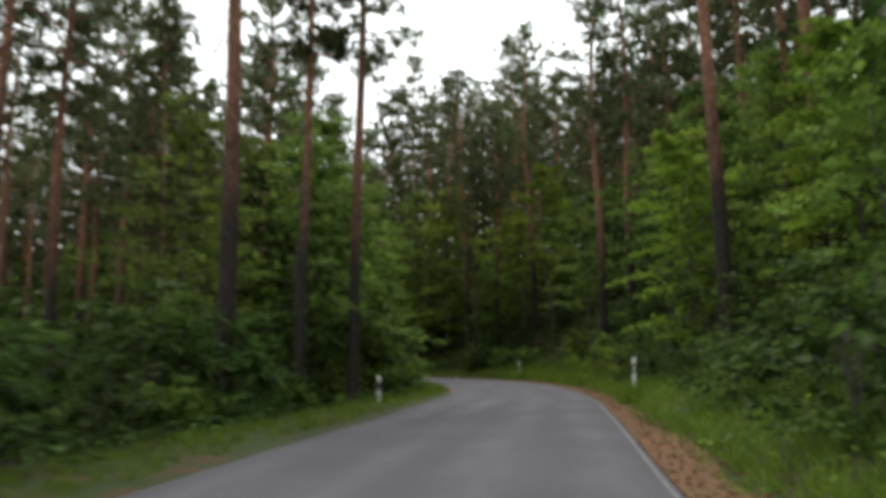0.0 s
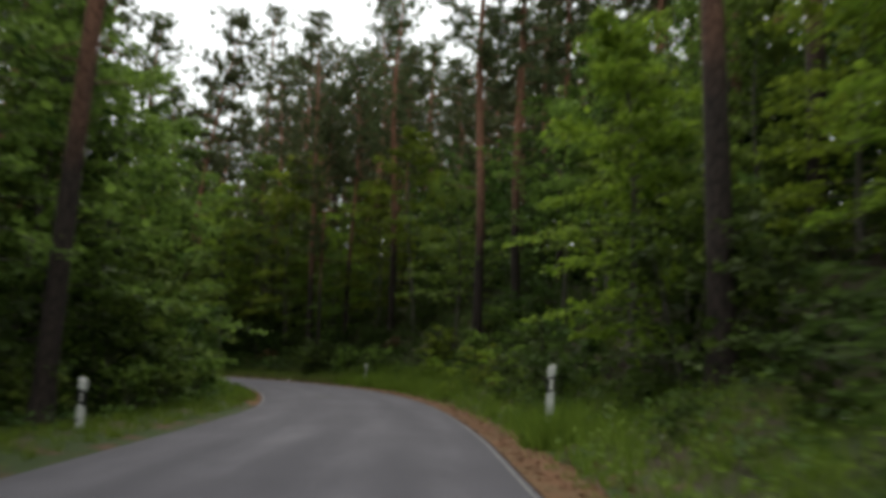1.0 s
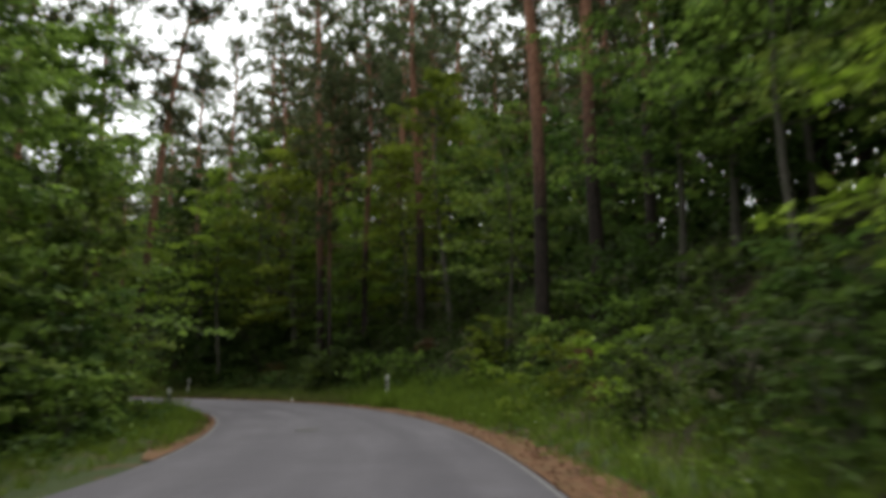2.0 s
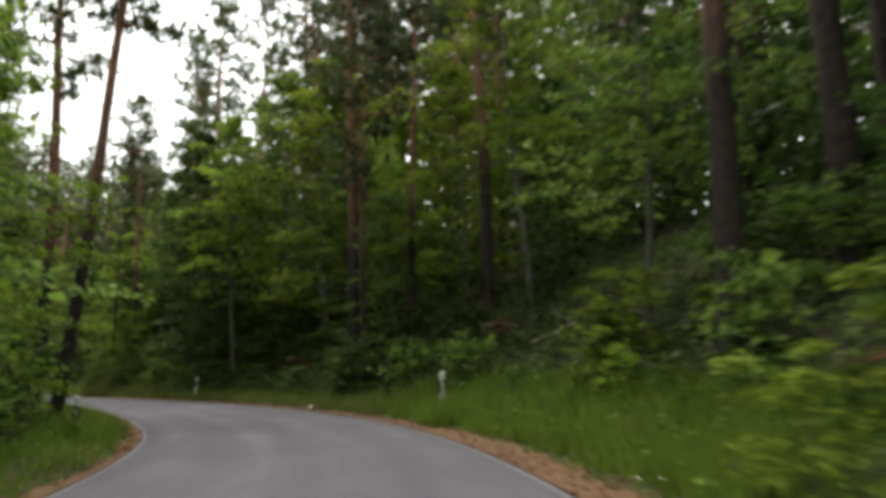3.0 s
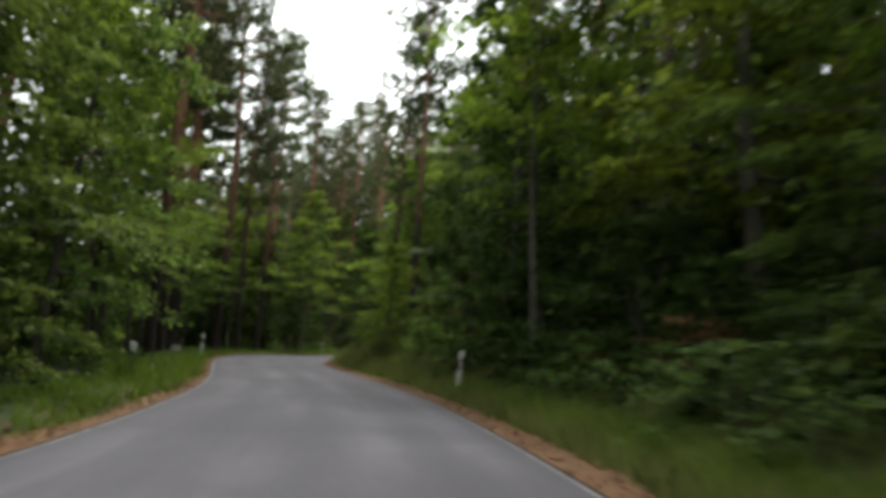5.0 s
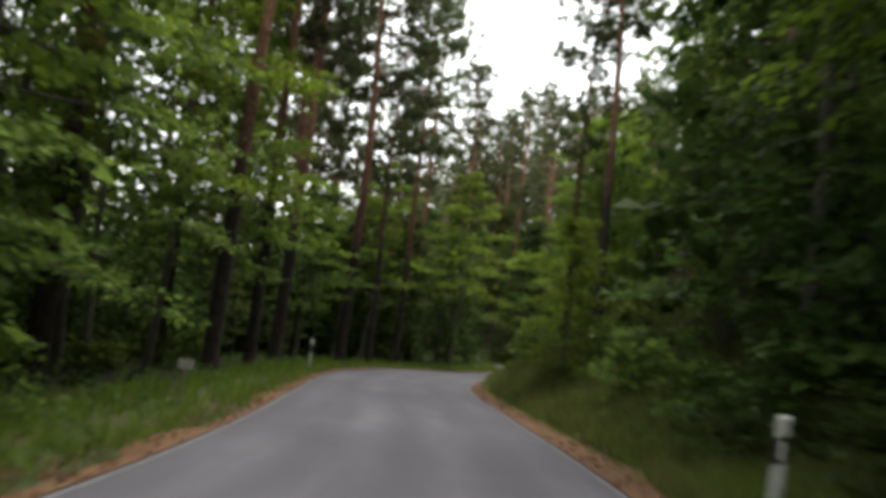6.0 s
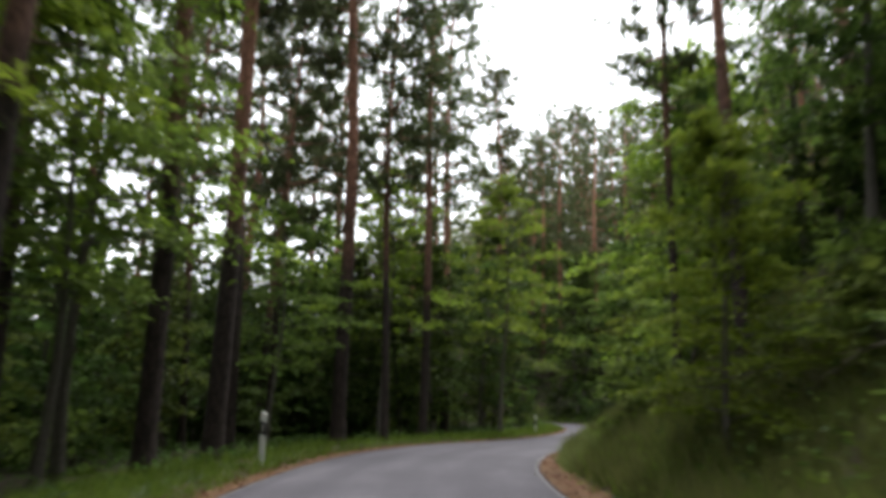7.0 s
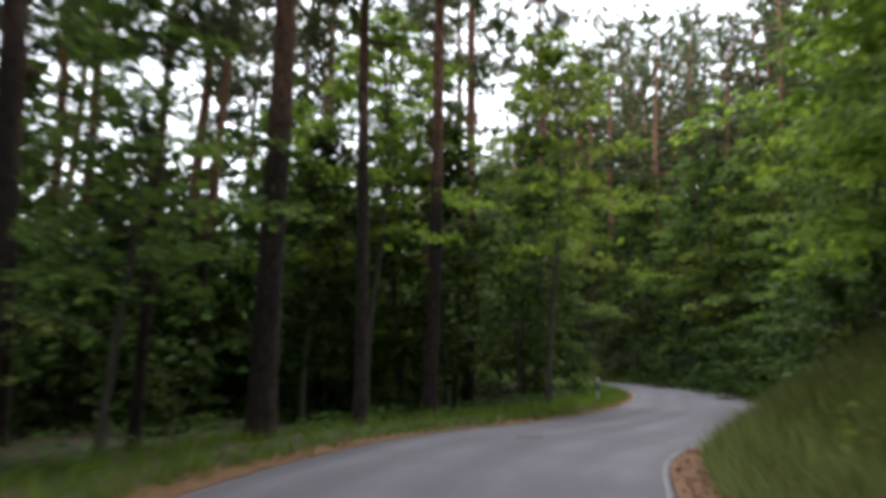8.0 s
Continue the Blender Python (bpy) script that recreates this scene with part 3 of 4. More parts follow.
def scatter(n, lo, hi, y0, y1, gap, taken, rng):
    """Places with lo to hi metres from the road's edge (right positive, left negative) along a stretch, apart from one another."""
    out = []
    ids = np.nonzero((LINE_XY[:, 1] >= y0) & (LINE_XY[:, 1] <= y1) & (LINE_XY[:, 0] > -58))[0]
    tries = 0
    while len(out) < n and tries < n * 60:
        tries += 1
        i = ids[rng.integers(0, len(ids))]
        d = rng.uniform(lo, hi)
        p = beside(i, d)
        near = abs(along([p])[0][0]) - HALF
        if near < min(abs(lo), abs(hi)) - 0.01 or any((p[0] - q[0]) ** 2 + (p[1] - q[1]) ** 2 < gap * gap for q in taken):
            continue
        taken.append((p[0], p[1]))
        out.append((p[0], p[1]))
    return out


def sized(rng, places, a, b):
    return [(x, y, rng.uniform(a, b)) for x, y in places]


spots = [(-5.6, 50.2)] + [(x, y) for x, y, *_ in KNOWN_PINES] + [(x, y) for x, y, *_ in TREES]
groups = {0: [], 1: [], 2: [], 3: []}
for x, y, s, k in KNOWN_PINES:
    groups[k].append((x, y, s))
groups[1].append((-5.6, 50.2, 1.05, 6.5))
for n, lo, hi, y0, y1, gap in ((46, 6.5, 22, 4, 112, 4.0), (12, 8.0, 20, 24, 50, 3.6), (16, -18, -3.4, 6, 44, 3.8), (16, -20, -6, 44, 68, 3.6), (30, -24, -4.0, 68, 112, 3.4)):
    for x, y in scatter(n, lo, hi, y0, y1, gap, spots, R):
        groups[int(R.integers(0, 4))].append((x, y, R.uniform(0.86, 1.12)))
for k, proto in enumerate(PINES):
    spread_out(proto, groups[k], ("tall Scots pine with bare trunk and orange upper bark", "slender pine with high thin crown in the woods",
                                  "stout old pine with thick scaly bark and wide crown", "thin young pine with many dead lower twigs")[k], "pine tree", "pines of the wood", R)
far = sized(R, scatter(30, 20, 55, -10, 50, 5.0, spots, R) + scatter(62, 16, 55, 48, 96, 3.6, spots, R) + scatter(40, 6, 30, 96, 124, 3.6, spots, R) + scatter(24, 30, 70, 96, 124, 4.6, spots, R) + scatter(14, -60, -18, -10, 66, 5.6, spots, R) + scatter(20, -60, -14, 66, 100, 4.6, spots, R), 0.85, 1.15)
hill = np.random.default_rng(12)
deep_wood = [p for p in far if abs(along([p[:2]])[0][0]) > 27]
far = [p for p in far if abs(along([p[:2]])[0][0]) <= 27]
for x0, x1, y0, y1, count in ((-64, -4, 124, 154, 44), (0, 44, 80, 122, 34), (-76, -44, 62, 82, 22)):
    deep_wood += [(hill.uniform(x0, x1), hill.uniform(y0, y1), hill.uniform(0.9, 1.2)) for k in range(count)]


def pine_stand(proto, places, rng):
    """The far pines of the hill and the deep wood, too many to count, joined."""
    for piece in proto.children:
        me = piece.data
        v = np.empty(len(me.vertices) * 3, np.float32)
        me.vertices.foreach_get("co", v)
        v = v.reshape(-1, 3)
        k = len(me.polygons[0].vertices)
        f = np.empty(len(me.polygons) * k, np.int32)
        me.polygons.foreach_get("vertices", f)
        ids = np.empty(len(me.polygons), np.int32)
        me.polygons.foreach_get("material_index", ids)
        sets = []
        for x, y, sc in places:
            a = rng.uniform(0, 6.28)
            c, sn = math.cos(a), math.sin(a)
            turned = np.column_stack([v[:, 0] * c - v[:, 1] * sn, v[:, 0] * sn + v[:, 1] * c, v[:, 2]]) * sc
            sets.append((turned + [x, y, gz(x, y) - 0.1], f.reshape(-1, k)))
        whole = mesh_of("pine_stand", *joined(sets), me.materials[0], piece.name == "trunk")
        for m in list(me.materials)[1:]:
            whole.materials.append(m)
        whole.polygons.foreach_set("material_index", np.tile(ids, len(places)))
        tagged(new("pine_stand", whole), "stand of distant pines, bare reddish trunks" if len(me.materials) == 1 else "stand of distant pines, dark needle crowns", "woods", kind="stuff")


pine_stand(FAR_PINE, deep_wood, hill)
spread_out(FAR_PINE, far, "pine deep in the wood, dark needles on open limbs", "pine tree", "pines of the wood", R)

BEECH = broadleaf(np.random.default_rng(20), "beech_tree", 12.5, 4.0, 0.10, 38, 15, 17, 0.165, LEAF_BEECH, 0.15, inner=20)
DEEP_BEECH = broadleaf(np.random.default_rng(21), "beech_tree", 12.5, 4.0, 0.10, 26, 10, 12, 0.235, LEAF_BEECH, 0.15, inner=20)
MAPLE = broadleaf(np.random.default_rng(22), "maple_tree", 11.5, 3.7, 0.12, 38, 14, 17, 0.165, LEAF_BRIGHT, 0.13, inner=20)
HIGH_MAPLE = broadleaf(np.random.default_rng(27), "maple_tree", 13.5, 3.6, 0.36, 28, 14, 16, 0.155, LEAF_BRIGHT, 0.12, inner=12)
YOUNG = broadleaf(np.random.default_rng(23), "beech_sapling", 6.0, 2.4, 0.08, 20, 9, 9, 0.17, LEAF_BEECH, 0.06, inner=11)
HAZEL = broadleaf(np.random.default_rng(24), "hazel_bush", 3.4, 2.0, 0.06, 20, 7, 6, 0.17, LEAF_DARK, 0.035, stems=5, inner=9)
SHRUB = broadleaf(np.random.default_rng(25), "shrub", 2.0, 1.3, 0.05, 16, 6, 6, 0.15, LEAF_BEECH, 0.022, stems=4, inner=8)
SHOOT = broadleaf(np.random.default_rng(26), "maple_sapling", 2.6, 1.2, 0.1, 12, 6, 8, 0.17, LEAF_BRIGHT, 0.025, stems=2, inner=3)

beech = [(x, y, s) for x, y, s, k in TREES if k == "beech"]
maple = [(x, y, s) for x, y, s, k in TREES if k == "bright"]
tree_spots = [(x, y) for x, y, *_ in TREES]
# shade painted into leaf colour; those past y 104 also shade the road
SHADE_DARK_TREE = broadleaf(np.random.default_rng(29), "hornbeam_tree", 12.5, 4.0, 0.16, 26, 10, 11, 0.235, LEAF_DARK, 0.15, inner=20)
shade_dark_trees = [(-30.4, 91.0, 0.66), (-32.8, 93.9, 0.7), (-32.2, 87.4, 0.6), (-34.8, 90.2, 0.6), (-33.0, 80.4, 0.62), (-36.4, 84.2, 0.66), (-31.0, 75.8, 0.6), (-38.0, 78.2, 0.7), (-29.6, 70.6, 0.62), (-34.2, 72.6, 0.7), (-26.2, 65.8, 0.62), (-9.6, 80.6, 0.8), (-8.0, 75.6, 0.6), (-37.6, 104.6, 1.0), (-43.6, 109.6, 1.05), (-33.0, 117.8, 1.0), (-40.2, 121.4, 1.05), (-50.5, 112.2, 1.0), (-48.0, 124.4, 1.0), (-29.4, 114.2, 0.9),
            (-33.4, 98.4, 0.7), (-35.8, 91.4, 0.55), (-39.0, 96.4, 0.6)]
shade_dark_trees += [(x, y, s) for x, y, s, k in TREES if k == "dark"] + sized(R, scatter(8, 10, 17, 18, 40, 4.2, tree_spots, R) + scatter(3, 10, 20, 40, 56, 4.6, tree_spots, R), 0.6, 0.9)
spread_out(SHADE_DARK_TREE, shade_dark_trees, "broadleaf tree with leaves painted dark for shade", "tree", "broadleaf trees", R)
deep = sized(R, scatter(4, 7, 15, 6, 20, 4.6, tree_spots, R) + scatter(3, 11, 20, 50, 60, 5.0, tree_spots, R) + scatter(3, 8, 16, 60, 70, 4.6, tree_spots, R) + scatter(6, 9, 16, 84, 112, 4.6, tree_spots, R)
               + scatter(6, -12, -4.5, 44, 61, 4.4, tree_spots, R) + scatter(5, -14, -6, 32, 46, 4.6, tree_spots, R) + scatter(12, 4.5, 16, 98, 122, 4.0, tree_spots, R) + scatter(5, -14, -5, 98, 116, 4.5, tree_spots, R) + scatter(9, -20, -7, 56, 70, 4.2, tree_spots, R) + scatter(4, -18, -9, 92, 106, 4.2, tree_spots, R), 0.65, 1.0)
spread_out(BEECH, beech, "leafy beech with layered mid-green sprays at the wood's edge", "tree", "broadleaf trees", R)
spread_out(DEEP_BEECH, deep, "leafy beech standing deeper in the shaded wood", "tree", "broadleaf trees", R)
spread_out(MAPLE, maple, "young maple with bright yellow-green leaves at the roadside", "tree", "broadleaf trees", R)
spread_out(HIGH_MAPLE, [(-29.4, 94.4, 0.88), (-4.6, 67.2, 1.05), (-31.4, 88.8, 0.85), (-21.2, 67.4, 1.0), (-19.6, 64.6, 1.0), (-22.6, 70.4, 1.0), (-23.9, 73.3, 0.9), (-15.6, 58.4, 0.95), (-7.4, 43.0, 0.9), (8.0, 52.6, 0.95)],
           "slender maple with airy bright crown above bare stem", "tree", "broadleaf trees", R)
# high crowns, most of them added to darken bushes and bank beneath
SHADE_BEECH = broadleaf(np.random.default_rng(30), "beech_tree", 11.5, 3.8, 0.34, 26, 12, 14, 0.17, LEAF_BEECH, 0.12, inner=16)
spread_out(SHADE_BEECH, [(-4.9, 24.8, 0.85), (-5.6, 31.0, 0.9), (-7.8, 26.4, 0.9), (-7.4, 20.6, 0.8), (11.2, 31.6, 0.8), (13.6, 34.4, 0.9), (11.6, 37.0, 0.8), (15.2, 38.6, 0.9), (16.0, 31.4, 0.9), (13.4, 28.6, 0.85), (8.6, 44.0, 0.75), (-27.6, 80.4, 0.6), (-22.6, 72.4, 0.75), (-18.6, 66.6, 0.8)],
           "beech with a high closed crown, added to shade the ground", "tree", "broadleaf trees", R)
bush_spots = list(tree_spots)
POST_SPOTS = [(5.47, 21.28), (4.62, 46.47), (-6.45, 66.74), (-2.12, 22.79), (-2.5, 44.33), (-11.89, 61.87), (-23.17, 76.96), (-29.85, 98.1)]


# open brown ground on the bank round the fallen branches
CLEARING = [(7.8, 50.2), (7.3, 48.2), (6.8, 46.0), (8.6, 48.6)]


def low_by_posts(places):
    """Bushes beside a roadside post, and before it towards the camera, are shrunk to keep it in view."""
    out = []
    for x, y, s in places:
        reach = 0.5 + 1.7 * s
        for px, py in POST_SPOTS:
            i = along([(px, py)])[1][0]
            for back in (0, 1.5, 3.0, 4.5):
                if math.hypot(x - px + TAN[i][0] * back, y - py + TAN[i][1] * back) < reach:
                    s = min(s, 0.22)
        if any(math.hypot(x - px, y - py) < 1.2 + s for px, py in CLEARING):
            s = min(s, 0.2)
        out.append((x, y, s))
    return out


young = sized(R, scatter(10, 4.0, 10, 4, 24, 2.4, bush_spots, R) + scatter(3, 9, 14, 34, 60, 3, bush_spots, R) + scatter(5, 4.0, 10, 60, 68, 2.4, bush_spots, R) + scatter(6, 7, 13, 68, 88, 2.4, bush_spots, R) + scatter(9, 4.0, 10, 88, 112, 2.4, bush_spots, R)
              + scatter(11, -7, -3.0, 30, 50, 2.2, bush_spots, R) + scatter(15, -8, -3.0, 50, 63, 2.2, bush_spots, R) + scatter(16, -14, -4.5, 64, 112, 2.5, bush_spots, R), 0.5, 1.0)
spread_out(YOUNG, low_by_posts(young), "beech sapling with drooping flat sprays of leaves", "sapling", "saplings", R)
hazel = [(2.3, 54.6, 0.7), (3.2, 53.6, 0.6), (-20.4, 91.5, 0.8), (-21.6, 95.0, 0.9), (-23.0, 99.0, 0.9), (-32.8, 101.2, 0.7), (-25.4, 103.6, 0.9), (-27.4, 107.6, 0.9), (-30.0, 111.6, 1.0), (-33.4, 115.2, 1.0), (-37.8, 118.6, 1.0), (-28.0, 105.6, 0.5), (-31.0, 109.9, 0.5), (-34.6, 113.8, 0.6), (-42.0, 121.0, 1.0), (6.8, 16.5, 1.0), (8.5, 45.2, 0.9), (7.9, 21.2, 1.0), (-6.2, 15.6, 1.0)]
hazel += sized(R, scatter(12, 1.9, 3.4, 8, 31, 1.6, bush_spots, R) + scatter(15, 3.1, 7.5, 43, 66, 1.7, bush_spots, R), 0.4, 0.75)
hazel += sized(R, scatter(16, 2.9, 8, 4, 27, 1.9, bush_spots, R) + scatter(10, 5, 12, 36, 60, 2.2, bush_spots, R) + scatter(8, 3, 9, 60, 70, 2.0, bush_spots, R) + scatter(8, 6, 11, 70, 88, 2.0, bush_spots, R) + scatter(10, 3, 9, 88, 112, 2.0, bush_spots, R)
               + scatter(22, -8, -2.6, 6, 50, 2.1, bush_spots, R) + scatter(12, -7, -2.4, 50, 66, 1.9, bush_spots, R) + scatter(20, -14, -5.5, 64, 112, 2.2, bush_spots, R), 0.6, 1.15)
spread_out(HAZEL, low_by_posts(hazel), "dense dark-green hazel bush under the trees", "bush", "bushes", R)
hazel_low = sized(R, scatter(46, 1.5, 5.5, 50, 68, 0.95, list(POST_SPOTS), R), 0.22, 0.42)
for x, y, sc in low_by_posts(hazel_low):
    copy_thing(HAZEL, pose(x, y, gz(x, y) - 0.05, 0, 0, R.uniform(0, 360)) @ Matrix.Diagonal((1.5 * sc / HAZEL.scale[0], 1.5 * sc / HAZEL.scale[1], sc / HAZEL.scale[2], 1)))
young_end = sized(R, scatter(26, 3.0, 16, 96, 120, 2.6, bush_spots, R), 0.8, 1.3)
for x, y, sc in young_end:
    copy_thing(YOUNG, pose(x, y, gz(x, y), 0, 0, R.uniform(0, 360)) @ Matrix.Diagonal((sc / YOUNG.scale[0], sc / YOUNG.scale[1], sc / YOUNG.scale[2], 1)))
shrub = sized(R, scatter(52, 2.0, 7, 4, 112, 1.4, bush_spots, R) + scatter(26, -7, -1.9, 4, 62, 1.5, bush_spots, R) + scatter(6, -7, -3.0, 62, 112, 1.5, bush_spots, R), 0.4, 0.9)
spread_out(SHRUB, low_by_posts(shrub), "low green shrub on the verge", "bush", "bushes", R)
shoot = [(7.0, 43.4, 0.6), (7.6, 44.0, 0.66), (8.1, 43.2, 0.75), (7.3, 42.3, 0.6), (6.9, 35.5, 0.5)] + sized(R, scatter(4, 2.2, 4.5, 30, 46, 1.6, bush_spots, R) + scatter(14, 2.2, 6, 4, 112, 2.5, bush_spots, R), 0.3, 0.6)
spread_out(SHOOT, low_by_posts(shoot), "bright green maple sapling on the bank", "sapling", "saplings", R)


def far_woods(n, lo, hi, y0, y1, top, seed, size, mat=LEAF_DARK, label="dense dark understorey deep in the wood"):
    """The closed understorey far behind the roadside: countless leaf sprays from the floor up."""
    rng = np.random.default_rng(seed)
    ids = np.nonzero((LINE_XY[:, 1] >= y0) & (LINE_XY[:, 1] <= y1) & (LINE_XY[:, 0] > -122))[0]
    i = ids[rng.integers(0, len(ids), n)]
    d = rng.uniform(lo, hi, n)
    clump = np.sin(LINE_S[i] * 0.9 + d * 0.55) + np.sin(LINE_S[i] * 0.37 - d * 0.8)
    xy = beside(i, d) + rng.normal(0, 0.5, (n, 2))
    keep = (np.abs(along(xy)[0]) > HALF + min(abs(lo), abs(hi)) - 1)
    xy, clump, d = xy[keep], clump[keep], d[keep]
    h = rng.random(len(xy)) * top(np.abs(d)) * (0.84 + 0.13 * clump)
    at = np.column_stack([xy, ground_z(xy) + h])
    v, f = leaves(rng, at, rng.normal(size=at.shape) * [1, 1, 0.4], np.array([0, 0, 1.0]) + rng.normal(0, 0.6, at.shape), size, size * 0.7)
    tagged(new("far_woods", mesh_of("far_woods", v, f, mat)), label, "woods", kind="stuff")


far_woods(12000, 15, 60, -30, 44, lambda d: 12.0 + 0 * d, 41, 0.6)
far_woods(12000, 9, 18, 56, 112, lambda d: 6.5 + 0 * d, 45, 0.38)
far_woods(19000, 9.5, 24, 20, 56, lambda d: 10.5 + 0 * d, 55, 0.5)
far_woods(44000, 16, 62, 34, 124, lambda d: 15.0 + 0 * d, 43, 0.78, HAZE_NEEDLE, "pine growth climbing the hillside, paled to olive for haze")
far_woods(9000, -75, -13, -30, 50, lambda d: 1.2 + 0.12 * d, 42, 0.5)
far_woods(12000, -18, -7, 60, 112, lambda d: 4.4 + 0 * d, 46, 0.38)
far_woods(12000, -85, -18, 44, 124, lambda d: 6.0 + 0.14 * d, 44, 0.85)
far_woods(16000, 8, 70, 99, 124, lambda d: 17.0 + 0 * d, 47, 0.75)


def wood_block(n, x0, x1, y0, y1, clear, top, seed, size, mat=LEAF_DARK, label="dense dark understorey deep in the wood"):
    """A closed stand of the deep wood on a patch of land, clear metres away from the road."""
    rng = np.random.default_rng(seed)
    xy = np.column_stack([rng.uniform(x0, x1, n), rng.uniform(y0, y1, n)])
    xy = xy[np.abs(along(xy)[0]) > HALF + clear]
    x, y = xy.T
    clump = np.sin(x * 0.8 + 1.3 * np.sin(y * 0.31)) + np.sin(y * 0.7 - 1.1 * np.sin(x * 0.4))
    h = rng.random(len(xy)) ** 0.9 * top(x, y) * (0.82 + 0.16 * clump)
    at = np.column_stack([xy, ground_z(xy) + h])
    v, f = leaves(rng, at, rng.normal(size=at.shape) * [1, 1, 0.4], np.array([0, 0, 1.0]) + rng.normal(0, 0.6, at.shape), size, size * 0.7)
    tagged(new("far_woods", mesh_of("far_woods", v, f, mat)), label, "woods", kind="stuff")


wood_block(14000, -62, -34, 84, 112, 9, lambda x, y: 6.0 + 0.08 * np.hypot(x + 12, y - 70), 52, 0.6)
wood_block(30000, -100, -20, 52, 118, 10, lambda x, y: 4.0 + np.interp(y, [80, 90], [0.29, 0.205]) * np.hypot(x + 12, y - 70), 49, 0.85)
wood_block(26000, -90, 0, 112, 175, 14, lambda x, y: 18.0 + 0 * x, 50, 1.0, HAZE_NEEDLE, "crowns of the pine hill beyond the bend, paled for haze")


def carpet(name, n, lo, hi, s0, s1, make, mat, label, category, seed, overgrown=False):
    """Grass and low herbs: one sheet of many small blades."""
    rng = np.random.default_rng(seed)
    i = rng.integers(np.searchsorted(LINE_S, s0), np.searchsorted(LINE_S, s1), n)
    d = rng.uniform(lo, hi, n)
    xy = beside(i, d) + TAN[i] * rng.uniform(-0.3, 0.3, (n, 1))
    keep = np.abs(along(xy)[0]) > HALF + min(abs(lo), abs(hi)) * 0.8
    if overgrown:
        # brambles have taken the bank of the second bend down to a narrow strip of grass
        keep &= ~((d > 1.5) & (LINE_XY[i, 1] > 52) & (LINE_XY[i, 1] < 67))
    xy = xy[keep]
    at = np.column_stack([xy, ground_z(xy, False) - 0.02])
    v, f = make(rng, at)
    tagged(new(name, mesh_of(name, v, f, mat)), label, category, kind="stuff")


def stretch_s(y):
    return float(LINE_S[np.argmin(np.abs(LINE_XY[:260, 1] - y))]) if y < 60 else float(LINE_S[120 + np.argmin(np.abs(LINE_XY[120:340, 1] - y))])


def tuft_grass(length, width, per=7):
    def make(rng, at):
        at = np.repeat(at, per, 0) + rng.normal(0, 0.05, (len(at) * per, 3)) * [1, 1, 0.1]
        way = rng.normal(0, 0.42, at.shape) * [1, 1, 0] + [0, 0, 1.0]
        return blades(rng, at, way, length, width)
    return make


def herbs(size, per=6, high=0.25):
    def make(rng, at):
        at = np.repeat(at, per, 0) + rng.normal(0, 0.16, (len(at) * per, 3)) * [1, 1, 0]
        at[:, 2] += rng.uniform(0.03, high, len(at))
        way = rng.normal(0, 1, at.shape) * [1, 1, 0.3]
        return leaves(rng, at, way, np.array([0, 0, 1.0]) + rng.normal(0, 0.4, at.shape), size, size * 0.6)
    return make


carpet("grass", 9000, 0.75, 3.2, 62, 212, tuft_grass(0.34, 0.022), GRASS, "long green grass on the verge and bank", "grass", 31, True)
# thinned so brown soil shows, partly in place of the verge's shade
carpet("grass", 1300, -2.2, -0.45, 62, stretch_s(34), tuft_grass(0.2, 0.018), GRASS, "thin short grass on the shaded verge", "grass", 30)
carpet("grass", 5000, -2.4, -0.36, stretch_s(34), 212, tuft_grass(0.27, 0.02), GRASS, "green grass along the roadside verge", "grass", 32)
carpet("grass", 7000, 0.7, 5.5, stretch_s(66), stretch_s(100), tuft_grass(0.5, 0.026), BANK_GRASS, "tall olive grass on the roadside bank", "grass", 35)
carpet("grass", 4500, 0.8, 2.9, stretch_s(36), stretch_s(66), tuft_grass(0.42, 0.024), GRASS, "bright green grass on the roadside bank", "grass", 36, True)
carpet("grass", 1500, 0.55, 1.3, stretch_s(79), stretch_s(106), tuft_grass(0.46, 0.024), BANK_GRASS, "tall grass hanging over the edge of the asphalt", "grass", 38)
carpet("grass", 3000, 0.5, 2.3, stretch_s(49), stretch_s(67), tuft_grass(0.4, 0.022), BANK_GRASS, "dry olive grass mixed into the verge", "grass", 39)
carpet("undergrowth", 7500, 1.6, 13, 62, 212, herbs(0.15, 6, 0.4), LEAF_DARK, "low dark-green herbs on the bank", "undergrowth", 33)
carpet("undergrowth", 1700, 0.9, 3.6, 62, 212, herbs(0.11, 5, 0.3), GRASS, "leafy weeds growing in the verge grass", "undergrowth", 40, True)
carpet("undergrowth", 3500, 2.4, 9, stretch_s(34), stretch_s(68), herbs(0.19, 6, 0.5), LEAF_DARK, "knee-high green herbs and brambles on the bank", "undergrowth", 37)
carpet("undergrowth", 5000, -14, -1.2, 62, 212, herbs(0.14, 6, 0.35), LEAF_DARK, "low herbs on the forest floor", "undergrowth", 34)


